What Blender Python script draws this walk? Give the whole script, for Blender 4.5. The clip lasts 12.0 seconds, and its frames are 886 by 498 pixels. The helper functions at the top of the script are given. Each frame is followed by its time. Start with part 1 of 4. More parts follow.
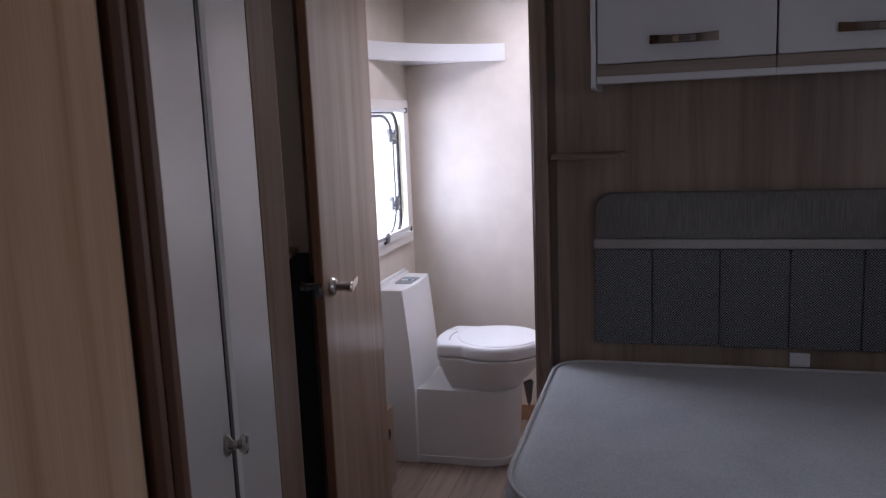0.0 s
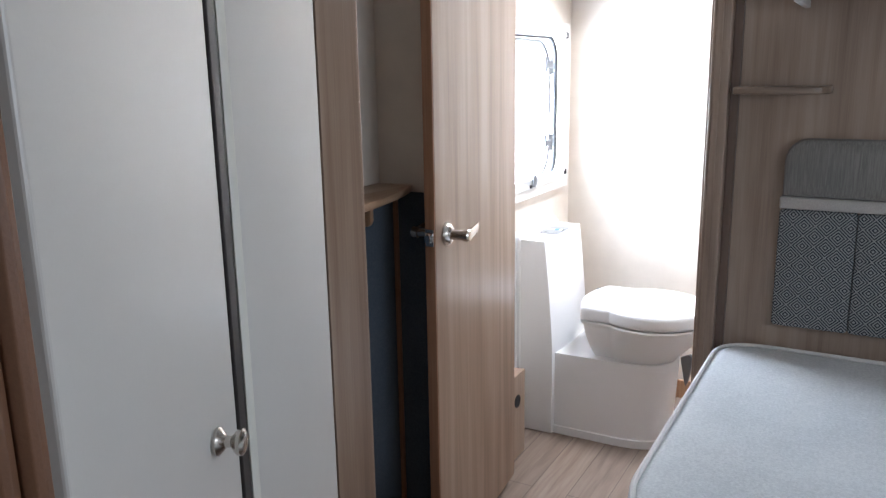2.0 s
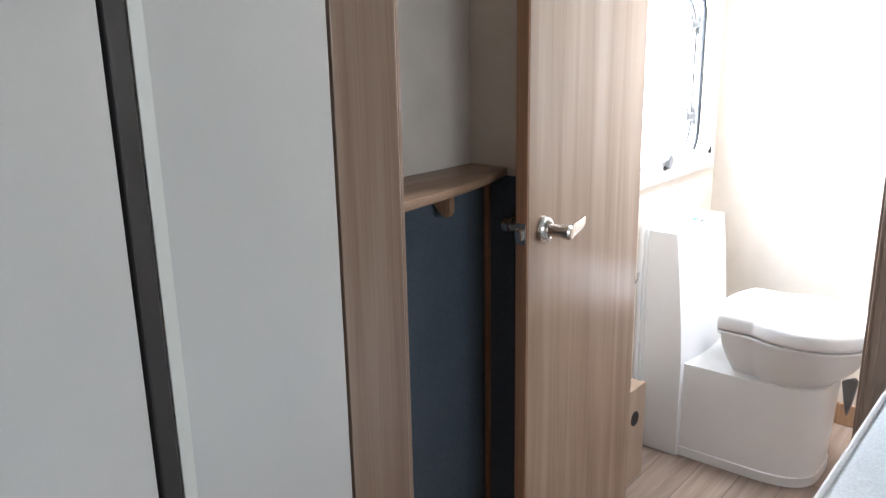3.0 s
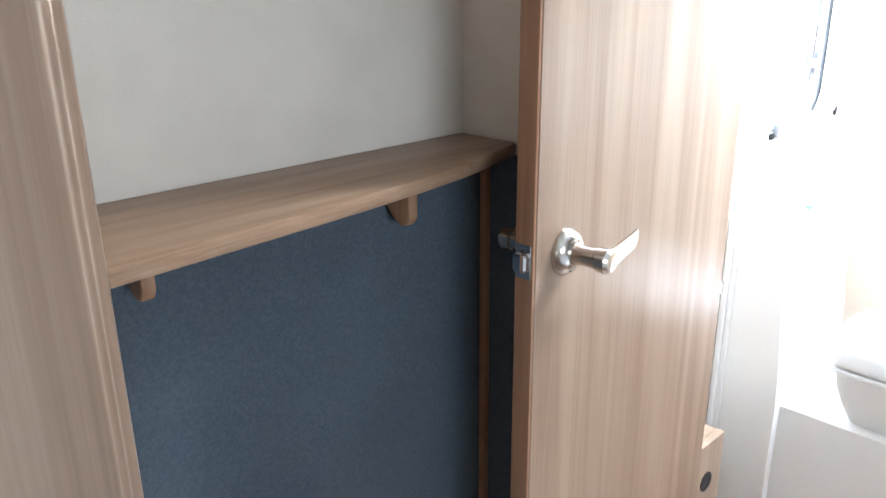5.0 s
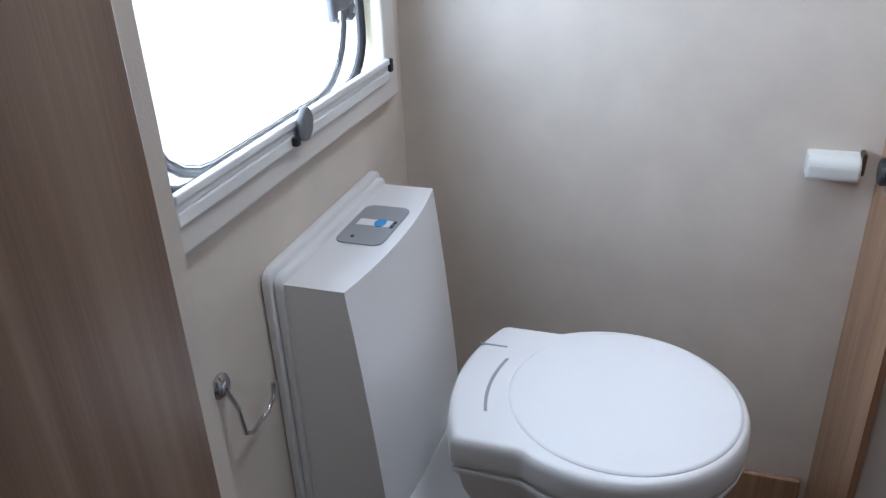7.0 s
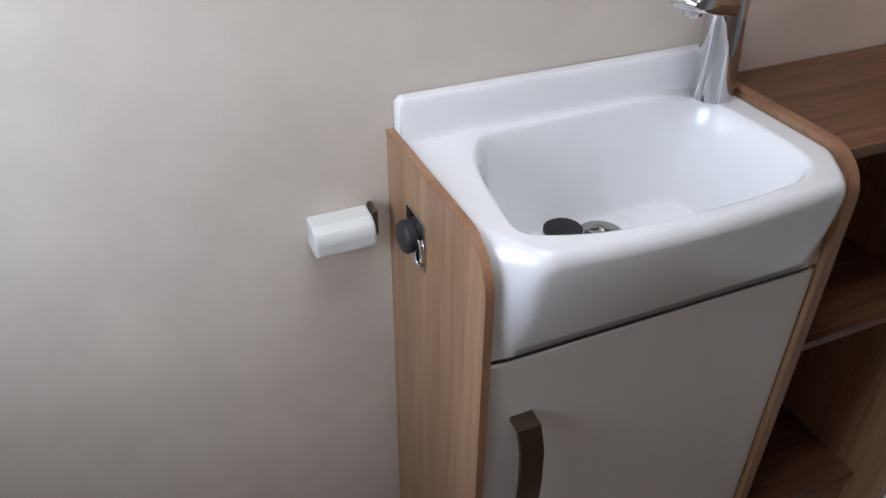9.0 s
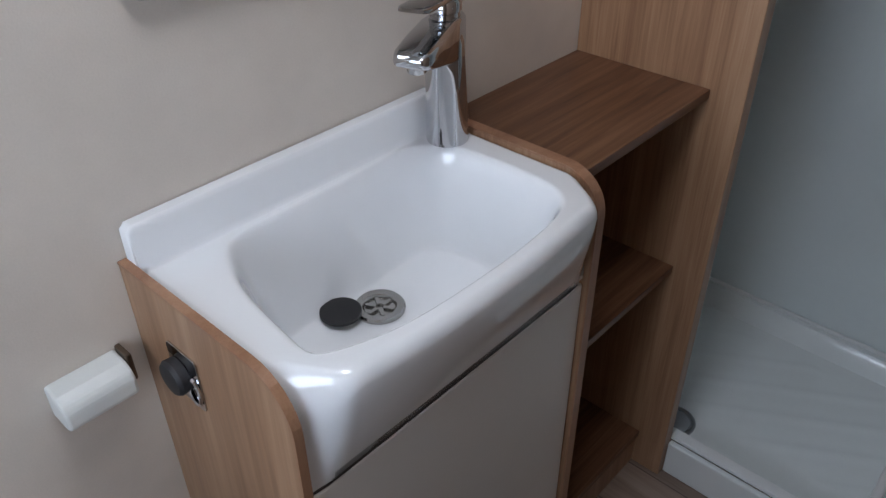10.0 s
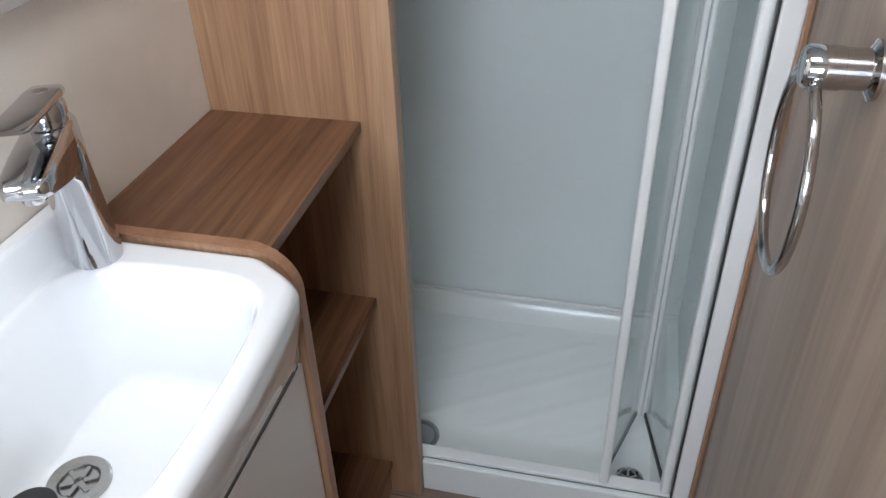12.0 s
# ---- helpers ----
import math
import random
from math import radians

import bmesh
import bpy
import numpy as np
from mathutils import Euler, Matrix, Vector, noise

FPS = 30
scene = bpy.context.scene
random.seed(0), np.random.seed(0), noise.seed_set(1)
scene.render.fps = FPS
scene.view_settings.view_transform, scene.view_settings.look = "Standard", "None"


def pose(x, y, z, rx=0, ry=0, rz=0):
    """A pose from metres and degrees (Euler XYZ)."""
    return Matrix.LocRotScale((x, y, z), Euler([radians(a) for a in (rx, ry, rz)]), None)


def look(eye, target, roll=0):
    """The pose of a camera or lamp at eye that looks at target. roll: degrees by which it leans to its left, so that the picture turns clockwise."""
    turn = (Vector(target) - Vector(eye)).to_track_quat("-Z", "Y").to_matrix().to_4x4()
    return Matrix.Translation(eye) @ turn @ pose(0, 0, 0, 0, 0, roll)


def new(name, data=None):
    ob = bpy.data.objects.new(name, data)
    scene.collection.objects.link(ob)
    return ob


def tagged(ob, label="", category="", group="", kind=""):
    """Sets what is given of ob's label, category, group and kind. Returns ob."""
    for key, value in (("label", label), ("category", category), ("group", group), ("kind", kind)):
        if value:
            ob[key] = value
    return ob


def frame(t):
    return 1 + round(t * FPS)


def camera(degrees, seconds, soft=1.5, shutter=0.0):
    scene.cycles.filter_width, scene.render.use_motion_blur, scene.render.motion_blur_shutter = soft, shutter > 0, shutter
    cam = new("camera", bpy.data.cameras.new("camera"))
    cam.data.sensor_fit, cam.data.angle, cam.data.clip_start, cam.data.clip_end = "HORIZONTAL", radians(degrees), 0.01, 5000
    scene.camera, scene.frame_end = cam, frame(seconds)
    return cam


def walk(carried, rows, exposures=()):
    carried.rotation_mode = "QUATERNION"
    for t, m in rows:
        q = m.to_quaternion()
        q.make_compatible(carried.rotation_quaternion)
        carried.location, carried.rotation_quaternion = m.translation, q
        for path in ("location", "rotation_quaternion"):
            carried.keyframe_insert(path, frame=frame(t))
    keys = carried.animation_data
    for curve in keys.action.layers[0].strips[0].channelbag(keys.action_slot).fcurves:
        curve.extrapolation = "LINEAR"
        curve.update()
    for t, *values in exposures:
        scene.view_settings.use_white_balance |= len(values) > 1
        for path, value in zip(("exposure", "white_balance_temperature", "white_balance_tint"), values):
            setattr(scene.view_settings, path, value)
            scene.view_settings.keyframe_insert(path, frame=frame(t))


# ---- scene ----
cam = camera(59.0, 12.0, soft=1.4)
PATH = [
    (0, pose(1.0882, -3.3360, 1.3245, 81.029, 2.307, 15.579)),
    (0.5, pose(1.1122, -3.2736, 1.2773, 81.558, 1.751, 21.903)),
    (1, pose(1.1555, -3.2493, 1.2590, 81.087, 1.340, 24.505)),
    (1.5, pose(1.1337, -3.1357, 1.2570, 79.087, 1.067, 26.744)),
    (2, pose(1.0882, -2.9710, 1.2750, 77.145, 0.960, 29.140)),
    (2.5, pose(1.0520, -2.8030, 1.2718, 75.878, 0.799, 32.785)),
    (3, pose(1.0110, -2.6410, 1.2585, 74.940, 1.088, 39.972)),
    (3.2, pose(0.9477, -2.5765, 1.2404, 74.702, 1.190, 42.063)),
    (4.8, pose(0.7554, -2.1534, 1.1849, 71.852, 0.688, 45.846)),
    (5, pose(0.7346, -2.0936, 1.2026, 70.775, 0.614, 46.101)),
    (5.5, pose(0.6114, -1.8578, 1.2489, 67.948, 0.331, 40.473)),
    (6, pose(0.5510, -1.6590, 1.2381, 66.916, 0.003, 27.808)),
    (6.5, pose(0.5451, -1.4792, 1.2035, 65.914, 0.965, 21.460)),
    (6.7, pose(0.5318, -1.4146, 1.1923, 64.975, 1.478, 20.307)),
    (8.3, pose(0.5090, -0.9352, 1.2783, 55.870, 1.678, -4.237)),
    (8.5, pose(0.5094, -0.8949, 1.2750, 55.509, 1.073, -9.305)),
    (9, pose(0.5253, -0.7991, 1.2753, 54.512, -0.506, -23.498)),
    (9.5, pose(0.5151, -0.7226, 1.2957, 54.984, -0.575, -38.063)),
    (10, pose(0.5563, -0.6811, 1.3207, 54.515, 0.363, -47.454)),
    (10.5, pose(0.6168, -0.6373, 1.3153, 54.698, 1.097, -55.247)),
    (11, pose(0.6447, -0.6082, 1.3207, 54.613, 0.709, -65.823)),
    (11.5, pose(0.6494, -0.6073, 1.3238, 54.650, 1.123, -73.203)),
    (12, pose(0.6422, -0.6067, 1.3373, 54.829, 1.535, -76.732)),
]
EXPOSURES = [(0, -0.5, 6300, 27), (0.2, 0.15, 6250, 24), (0.4, 0.5, 6250, 21), (0.8, 1.1, 6250, 16), (1.2, 1.4, 6300, 13), (2.0, 1.4, 6350, 12), (2.5, 1.6, 6450, 10), (3.2, 1.8, 6500, 10),
             (5.0, 2.58, 6150, 6), (5.5, 1.5, 6050, 6), (6.0, -0.15, 5950, 10), (6.5, -0.55, 5880, 11), (8.3, -0.98, 6700, 15), (9.0, -0.72, 6550, 14), (9.5, -0.95, 6400, 13), (10.0, -1.1, 6350, 13),
             (10.45, -0.92, 6400, 13), (10.75, -0.4, 6450, 10), (11, 0.12, 6600, 11), (11.4, -0.02, 6550, 10), (12, -0.08, 6550, 10)]
walk(cam, PATH, EXPOSURES)

# ---- world and lights ----
world = bpy.data.worlds.new("world")
scene.world = world
world.use_nodes = True
wn, wl = world.node_tree.nodes, world.node_tree.links
sky = wn.new("ShaderNodeTexSky")
sky.sky_type, sky.sun_disc = "NISHITA", False
sky.sun_elevation, sky.sun_rotation = radians(48), radians(-70)
sky.air_density, sky.dust_density = 1.0, 4.0
wl.new(sky.outputs[0], wn["Background"].inputs[0])
wn["Background"].inputs[1].default_value = 0.12
sun = new("sun", bpy.data.lights.new("sun", "SUN"))
sun.data.energy, sun.data.angle, sun.data.color = 1.0, radians(12), (1.0, 0.97, 0.93)
sun.matrix_basis = look((-6, -2, 7), (0, 0, 0))


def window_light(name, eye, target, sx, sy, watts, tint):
    """Daylight in a window's opening, seen or assumed."""
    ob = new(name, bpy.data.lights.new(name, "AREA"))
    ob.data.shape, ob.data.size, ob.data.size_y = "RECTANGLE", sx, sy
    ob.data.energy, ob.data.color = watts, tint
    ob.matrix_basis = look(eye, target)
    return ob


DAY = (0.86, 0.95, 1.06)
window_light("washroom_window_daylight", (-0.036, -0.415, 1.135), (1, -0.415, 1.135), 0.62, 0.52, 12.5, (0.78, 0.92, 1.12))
# overhead source is unseen; a rooflight is assumed from the corner shelf's shadow
window_light("assumed_rooflight_daylight", (0.74, -0.42, 2.03), (0.74, -0.42, 0), 0.36, 0.36, 14.0, (0.92, 0.96, 1.02))
# two windows out of view, assumed so that the bedroom gets daylight
window_light("assumed_bedroom_window_daylight", (2.31, -2.35, 1.30), (0, -2.35, 1.30), 0.95, 0.50, 3.9, DAY)
window_light("assumed_front_window_daylight", (1.1, -5.56, 1.35), (1.1, 0, 1.35), 1.7, 0.6, 2.1, DAY)


# ---- mesh helpers ----
def thing(name, loc, label, category, group="", kind=""):
    ob = new(name)
    ob.empty_display_size = 0.05
    ob.location = loc
    return tagged(ob, label, category, group, kind)


def part(name, bm, mats, parent=None, label="", smooth=False):
    """Links a bmesh, given in world metres, as one mesh under a thing or a part."""
    me = bpy.data.meshes.new(name)
    bmesh.ops.recalc_face_normals(bm, faces=bm.faces)
    bm.to_mesh(me)
    bm.free()
    for m in mats if isinstance(mats, (list, tuple)) else [mats]:
        me.materials.append(m)
    if smooth:
        me.shade_smooth()
        me.set_sharp_from_angle(angle=radians(38))
    ob = new(name, me)
    if parent is not None:
        ob.parent = parent
        if parent.type == "EMPTY":
            ob.matrix_parent_inverse = Matrix.Translation(-parent.location)
    if label:
        ob["label"] = label
    return ob


def bevelled(bm, width, segments=2):
    if width > 0:
        sharp = [e for e in bm.edges if len(e.link_faces) == 2 and e.calc_face_angle() > 0.5]
        bmesh.ops.bevel(bm, geom=sharp, offset=width, segments=segments, affect="EDGES", profile=0.5, clamp_overlap=True)
    return bm


def box(x0, x1, y0, y1, z0, z1, bevel=0.0, seg=2):
    bm = bmesh.new()
    bmesh.ops.create_cube(bm, size=1)
    for v in bm.verts:
        v.co = Vector((x0 + (v.co.x + 0.5) * (x1 - x0), y0 + (v.co.y + 0.5) * (y1 - y0), z0 + (v.co.z + 0.5) * (z1 - z0)))
    return bevelled(bm, bevel, seg)


def slab(a, b, thick, z0, z1, bevel=0.0, seg=2):
    """An upright board from plan point a to b; its thickness lies to the left of the way from a to b."""
    a, b = Vector((*a, 0)), Vector((*b, 0))
    u = (b - a).normalized()
    n = Vector((-u.y, u.x, 0)) * thick
    return prism([(p.x, p.y) for p in (a, b, b + n, a + n)], "z", z0, z1, bevel, seg)


def prism(outline, axis, lo, hi, bevel=0.0, seg=2):
    """A plan outline pushed along an axis. For axis x the outline is (y, z), for y (x, z), for z (x, y)."""
    def place(p, h):
        return {"x": (h, p[0], p[1]), "y": (p[0], h, p[1]), "z": (p[0], p[1], h)}[axis]
    bm = bmesh.new()
    lower = [bm.verts.new(place(p, lo)) for p in outline]
    upper = [bm.verts.new(place(p, hi)) for p in outline]
    n = len(outline)
    bm.faces.new(lower)
    bm.faces.new(upper)
    for i in range(n):
        bm.faces.new((lower[i], lower[(i + 1) % n], upper[(i + 1) % n], upper[i]))
    bmesh.ops.recalc_face_normals(bm, faces=bm.faces)
    return bevelled(bm, bevel, seg)


def loft(rings, close_low=True, close_high=True):
    bm = bmesh.new()
    rows = [[bm.verts.new(p) for p in r] for r in rings]
    n = len(rows[0])
    for a, b in zip(rows, rows[1:]):
        for i in range(n):
            bm.faces.new((a[i], a[(i + 1) % n], b[(i + 1) % n], b[i]))
    if close_low:
        bm.faces.new(rows[0])
    if close_high:
        bm.faces.new(rows[-1])
    return bm


def tube(points, radius, sides=12, closed=False):
    """A round bar along points; radius may be a list."""
    pts = [Vector(p) for p in points]
    rad = radius if isinstance(radius, (list, tuple)) else [radius] * len(pts)
    rings, n = [], len(pts)
    ref = None
    for i, p in enumerate(pts):
        a = pts[(i - 1) % n] if closed or i else p
        b = pts[(i + 1) % n] if closed or i < n - 1 else p
        t = (b - a).normalized()
        if ref is None:
            ref = t.orthogonal().normalized()
        ref = (ref - t * ref.dot(t)).normalized()
        s = t.cross(ref)
        rings.append([p + (ref * math.cos(k * math.tau / sides) + s * math.sin(k * math.tau / sides)) * rad[i] for k in range(sides)])
    if not closed:
        return loft(rings)
    bm = bmesh.new()
    rows = [[bm.verts.new(q) for q in r] for r in rings]
    for j in range(n):
        a, b = rows[j], rows[(j + 1) % n]
        for i in range(sides):
            bm.faces.new((a[i], a[(i + 1) % sides], b[(i + 1) % sides], b[i]))
    return bm


def lathe(centre, way, profile, sides=24):
    """A turned form: profile rows are (distance along the way, radius)."""
    w = Vector(way).normalized()
    u = w.orthogonal().normalized()
    v = w.cross(u)
    c = Vector(centre)
    return loft([[c + w * d + (u * math.cos(k * math.tau / sides) + v * math.sin(k * math.tau / sides)) * r
                  for k in range(sides)] for d, r in profile])


def rounded(x0, x1, y0, y1, r, seg=6):
    """A rectangle's outline with round corners."""
    out = []
    for cx, cy, a in ((x1 - r, y1 - r, 0), (x0 + r, y1 - r, 90), (x0 + r, y0 + r, 180), (x1 - r, y0 + r, 270)):
        out += [(cx + r * math.cos(radians(a + 90 * k / seg)), cy + r * math.sin(radians(a + 90 * k / seg))) for k in range(seg + 1)]
    return out


def join(*bms):
    out = bmesh.new()
    for b in bms:
        me = bpy.data.meshes.new("tmp")
        b.to_mesh(me)
        b.free()
        out.from_mesh(me)
        bpy.data.meshes.remove(me)
    return out


def smooth01(t):
    t = min(max(t, 0.0), 1.0)
    return t * t * (3 - 2 * t)


# ---- materials ----
def blank(name):
    m = bpy.data.materials.new(name)
    m.use_nodes = True
    nt = m.node_tree
    return m, nt.nodes, nt.links, nt.nodes["Principled BSDF"]


def noise_node(n, l, coord, scale, detail=3.0, rough=0.55, distortion=0.0):
    t = n.new("ShaderNodeTexNoise")
    t.inputs["Scale"].default_value, t.inputs["Detail"].default_value = scale, detail
    t.inputs["Roughness"].default_value, t.inputs["Distortion"].default_value = rough, distortion
    l.new(coord, t.inputs["Vector"])
    return t.outputs["Fac"]


def stretched(n, l, scale):
    tc, mp = n.new("ShaderNodeTexCoord"), n.new("ShaderNodeMapping")
    mp.inputs["Scale"].default_value = scale
    l.new(tc.outputs["Object"], mp.inputs["Vector"])
    return mp.outputs["Vector"]


def arith(n, l, op, a, b=None):
    t = n.new("ShaderNodeMath")
    t.operation = op
    for i, v in enumerate((a, b)):
        if v is None:
            continue
        if isinstance(v, (int, float)):
            t.inputs[i].default_value = v
        else:
            l.new(v, t.inputs[i])
    return t.outputs[0]


def ramp(n, l, fac, stops):
    r = n.new("ShaderNodeValToRGB")
    e = r.color_ramp.elements
    while len(e) < len(stops):
        e.new(0.5)
    for el, (p, c) in zip(e, stops):
        el.position, el.color = p, (*c, 1)
    l.new(fac, r.inputs["Fac"])
    return r.outputs["Color"]


def bump(n, l, bsdf, height, strength, distance=0.002):
    b = n.new("ShaderNodeBump")
    b.inputs["Strength"].default_value, b.inputs["Distance"].default_value = strength, distance
    l.new(height, b.inputs["Height"])
    l.new(b.outputs["Normal"], bsdf.inputs["Normal"])


def wood(name, dark, mid, light, axis="z", gloss=0.38, figure=0.5, fine=0.5):
    """Foil-faced furniture board: broad soft bands, long fibres and fine pores along one axis."""
    m, n, l, b = blank(name)
    long = {"x": (0.045, 1, 1), "y": (1, 0.045, 1), "z": (1, 1, 0.045)}[axis]
    fib = {"x": (0.012, 1, 1), "y": (1, 0.012, 1), "z": (1, 1, 0.012)}[axis]
    broad = noise_node(n, l, stretched(n, l, long), 16, 3, 0.55, 0.6)
    lines = noise_node(n, l, stretched(n, l, long), 75, 4, 0.65, 0.3)
    pores = noise_node(n, l, stretched(n, l, fib), 420, 2, 0.6)
    mix = arith(n, l, "ADD", arith(n, l, "MULTIPLY", broad, figure), arith(n, l, "MULTIPLY", lines, 1 - figure))
    mix = arith(n, l, "ADD", arith(n, l, "MULTIPLY", mix, 1 - 0.35 * fine), arith(n, l, "MULTIPLY", pores, 0.35 * fine))
    l.new(ramp(n, l, mix, [(0.36, dark), (0.50, mid), (0.62, light)]), b.inputs["Base Color"])
    l.new(arith(n, l, "ADD", arith(n, l, "MULTIPLY", pores, 0.18), gloss - 0.09), b.inputs["Roughness"])
    bump(n, l, b, pores, 0.12, 0.0008)
    return m


def coated(name, colour, gloss, vary=0.05, grain=260, relief=0.05, blotch=5, metal=0.0, coat=0.0):
    """A plain coated surface with faint blotches and fine relief."""
    m, n, l, b = blank(name)
    tc = stretched(n, l, (1, 1, 1))
    soft, fine = noise_node(n, l, tc, blotch, 3), noise_node(n, l, tc, grain, 2)
    mix = arith(n, l, "ADD", arith(n, l, "MULTIPLY", soft, 0.7), arith(n, l, "MULTIPLY", fine, 0.3))
    lo, hi = [c * (1 - vary) for c in colour], [min(c * (1 + vary), 1) for c in colour]
    l.new(ramp(n, l, mix, [(0.35, lo), (0.65, hi)]), b.inputs["Base Color"])
    l.new(arith(n, l, "ADD", arith(n, l, "MULTIPLY", soft, 0.08), gloss - 0.04), b.inputs["Roughness"])
    b.inputs["Metallic"].default_value, b.inputs["Coat Weight"].default_value = metal, coat
    b.inputs["Coat Roughness"].default_value = 0.05
    if relief:
        bump(n, l, b, fine, relief, 0.001)
    return m


def fabric(name, dark, light, scale, gloss=0.9, relief=0.4, weave=(1, 1, 1)):
    m, n, l, b = blank(name)
    thread = noise_node(n, l, stretched(n, l, weave), scale, 3, 0.7)
    soft = noise_node(n, l, stretched(n, l, (1, 1, 1)), 6, 3)
    mix = arith(n, l, "ADD", arith(n, l, "MULTIPLY", thread, 0.7), arith(n, l, "MULTIPLY", soft, 0.3))
    l.new(ramp(n, l, mix, [(0.38, dark), (0.62, light)]), b.inputs["Base Color"])
    b.inputs["Roughness"].default_value = gloss
    b.inputs["Sheen Weight"].default_value = 0.15
    bump(n, l, b, thread, relief, 0.002)
    return m


def diamond_weave(name):
    """Nested diamonds, dark and pale thread."""
    m, n, l, b = blank(name)
    tc, sep = n.new("ShaderNodeTexCoord"), n.new("ShaderNodeSeparateXYZ")
    l.new(tc.outputs["Object"], sep.inputs[0])
    def tent(v, size):
        f = arith(n, l, "FRACT", arith(n, l, "DIVIDE", v, size))
        return arith(n, l, "ABSOLUTE", arith(n, l, "SUBTRACT", f, 0.5))
    d = arith(n, l, "ADD", tent(sep.outputs["X"], 0.052), tent(sep.outputs["Z"], 0.052))
    ring = arith(n, l, "SUBTRACT", 0.5, arith(n, l, "ABSOLUTE", arith(n, l, "SUBTRACT", d, 0.5)))
    wave = arith(n, l, "SINE", arith(n, l, "MULTIPLY", ring, math.tau * 6.5))
    thread = noise_node(n, l, tc.outputs["Object"], 900, 2, 0.7)
    mix = arith(n, l, "ADD", arith(n, l, "MULTIPLY", wave, 0.27), arith(n, l, "ADD", arith(n, l, "MULTIPLY", thread, 0.4), 0.3))
    l.new(ramp(n, l, mix, [(0.34, (0.012, 0.020, 0.028)), (0.66, (0.29, 0.30, 0.30))]), b.inputs["Base Color"])
    b.inputs["Roughness"].default_value = 0.92
    bump(n, l, b, mix, 0.35, 0.002)
    return m


def metal(name, colour, rough):
    m, n, l, b = blank(name)
    b.inputs["Base Color"].default_value = (*colour, 1)
    b.inputs["Metallic"].default_value = 1.0
    smear = noise_node(n, l, stretched(n, l, (1, 1, 1)), 22, 3)
    l.new(arith(n, l, "ADD", arith(n, l, "MULTIPLY", smear, 0.06), max(rough - 0.03, 0.0)), b.inputs["Roughness"])
    return m


def clear(name, colour=(1, 1, 1), rough=0.0):
    """A thin clear sheet: straight through, with gloss that grows at a glancing angle."""
    m, n, l, b = blank(name)
    n.remove(b)
    see, shine, edge, mix = n.new("ShaderNodeBsdfTransparent"), n.new("ShaderNodeBsdfGlossy"), n.new("ShaderNodeLayerWeight"), n.new("ShaderNodeMixShader")
    see.inputs["Color"].default_value = (*colour, 1)
    shine.inputs["Roughness"].default_value = rough
    edge.inputs["Blend"].default_value = 0.5
    gloss = arith(n, l, "ADD", arith(n, l, "MULTIPLY", arith(n, l, "POWER", edge.outputs["Facing"], 5.0), 0.85), 0.04)
    l.new(gloss, mix.inputs[0]), l.new(see.outputs[0], mix.inputs[1]), l.new(shine.outputs[0], mix.inputs[2])
    l.new(mix.outputs[0], n["Material Output"].inputs["Surface"])
    return m


def plank_floor(name):
    """Vinyl printed as narrow grey-brown boards."""
    m, n, l, b = blank(name)
    tc = n.new("ShaderNodeTexCoord")
    mp = n.new("ShaderNodeMapping")
    mp.inputs["Rotation"].default_value = (0, 0, radians(90))
    l.new(tc.outputs["Object"], mp.inputs["Vector"])
    br = n.new("ShaderNodeTexBrick")
    br.inputs["Scale"].default_value, br.inputs["Brick Width"].default_value, br.inputs["Row Height"].default_value = 1.0, 0.9, 0.115
    br.inputs["Mortar Size"].default_value, br.inputs["Bias"].default_value = 0.0015, 0.0
    br.inputs["Color1"].default_value, br.inputs["Color2"].default_value = (0.85, 0.85, 0.85, 1), (1.12, 1.1, 1.08, 1)
    br.inputs["Mortar"].default_value = (0.45, 0.42, 0.4, 1)
    l.new(mp.outputs["Vector"], br.inputs["Vector"])
    grain = noise_node(n, l, stretched(n, l, (1, 0.06, 1)), 38, 4, 0.65, 0.5)
    col = ramp(n, l, grain, [(0.30, (0.160, 0.112, 0.086)), (0.5, (0.232, 0.173, 0.138)), (0.70, (0.292, 0.228, 0.186))])
    mx = n.new("ShaderNodeMix")
    mx.data_type, mx.blend_type = "RGBA", "MULTIPLY"
    mx.inputs["Factor"].default_value = 1.0
    l.new(col, mx.inputs[6]), l.new(br.outputs["Color"], mx.inputs[7])
    l.new(mx.outputs[2], b.inputs["Base Color"])
    b.inputs["Roughness"].default_value = 0.42
    bump(n, l, b, grain, 0.15, 0.001)
    return m


OAK = wood("oak_board", (0.205, 0.140, 0.101), (0.300, 0.217, 0.163), (0.370, 0.282, 0.219), figure=0.76)
OAK_DOOR = wood("brown_oak_board", (0.158, 0.096, 0.062), (0.238, 0.155, 0.106), (0.305, 0.214, 0.154), figure=0.82, gloss=0.33)
OAK_WARM = wood("warm_oak_board", (0.205, 0.106, 0.058), (0.318, 0.182, 0.104), (0.400, 0.250, 0.152), figure=0.45)
# much darker than the warm oak; on the back board it carries shade
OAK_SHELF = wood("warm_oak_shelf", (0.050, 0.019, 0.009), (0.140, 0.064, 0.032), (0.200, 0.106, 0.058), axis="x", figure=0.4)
OAK_LONG = wood("oak_long_shelf", (0.185, 0.105, 0.060), (0.285, 0.176, 0.110), (0.360, 0.238, 0.160), axis="y")
OAK_TALL = wood("light_oak_board", (0.50, 0.285, 0.148), (0.65, 0.408, 0.236), (0.73, 0.505, 0.325), figure=0.85)
OAK_RAIL = wood("oak_rail", (0.185, 0.135, 0.102), (0.262, 0.200, 0.158), (0.325, 0.258, 0.208), axis="x")
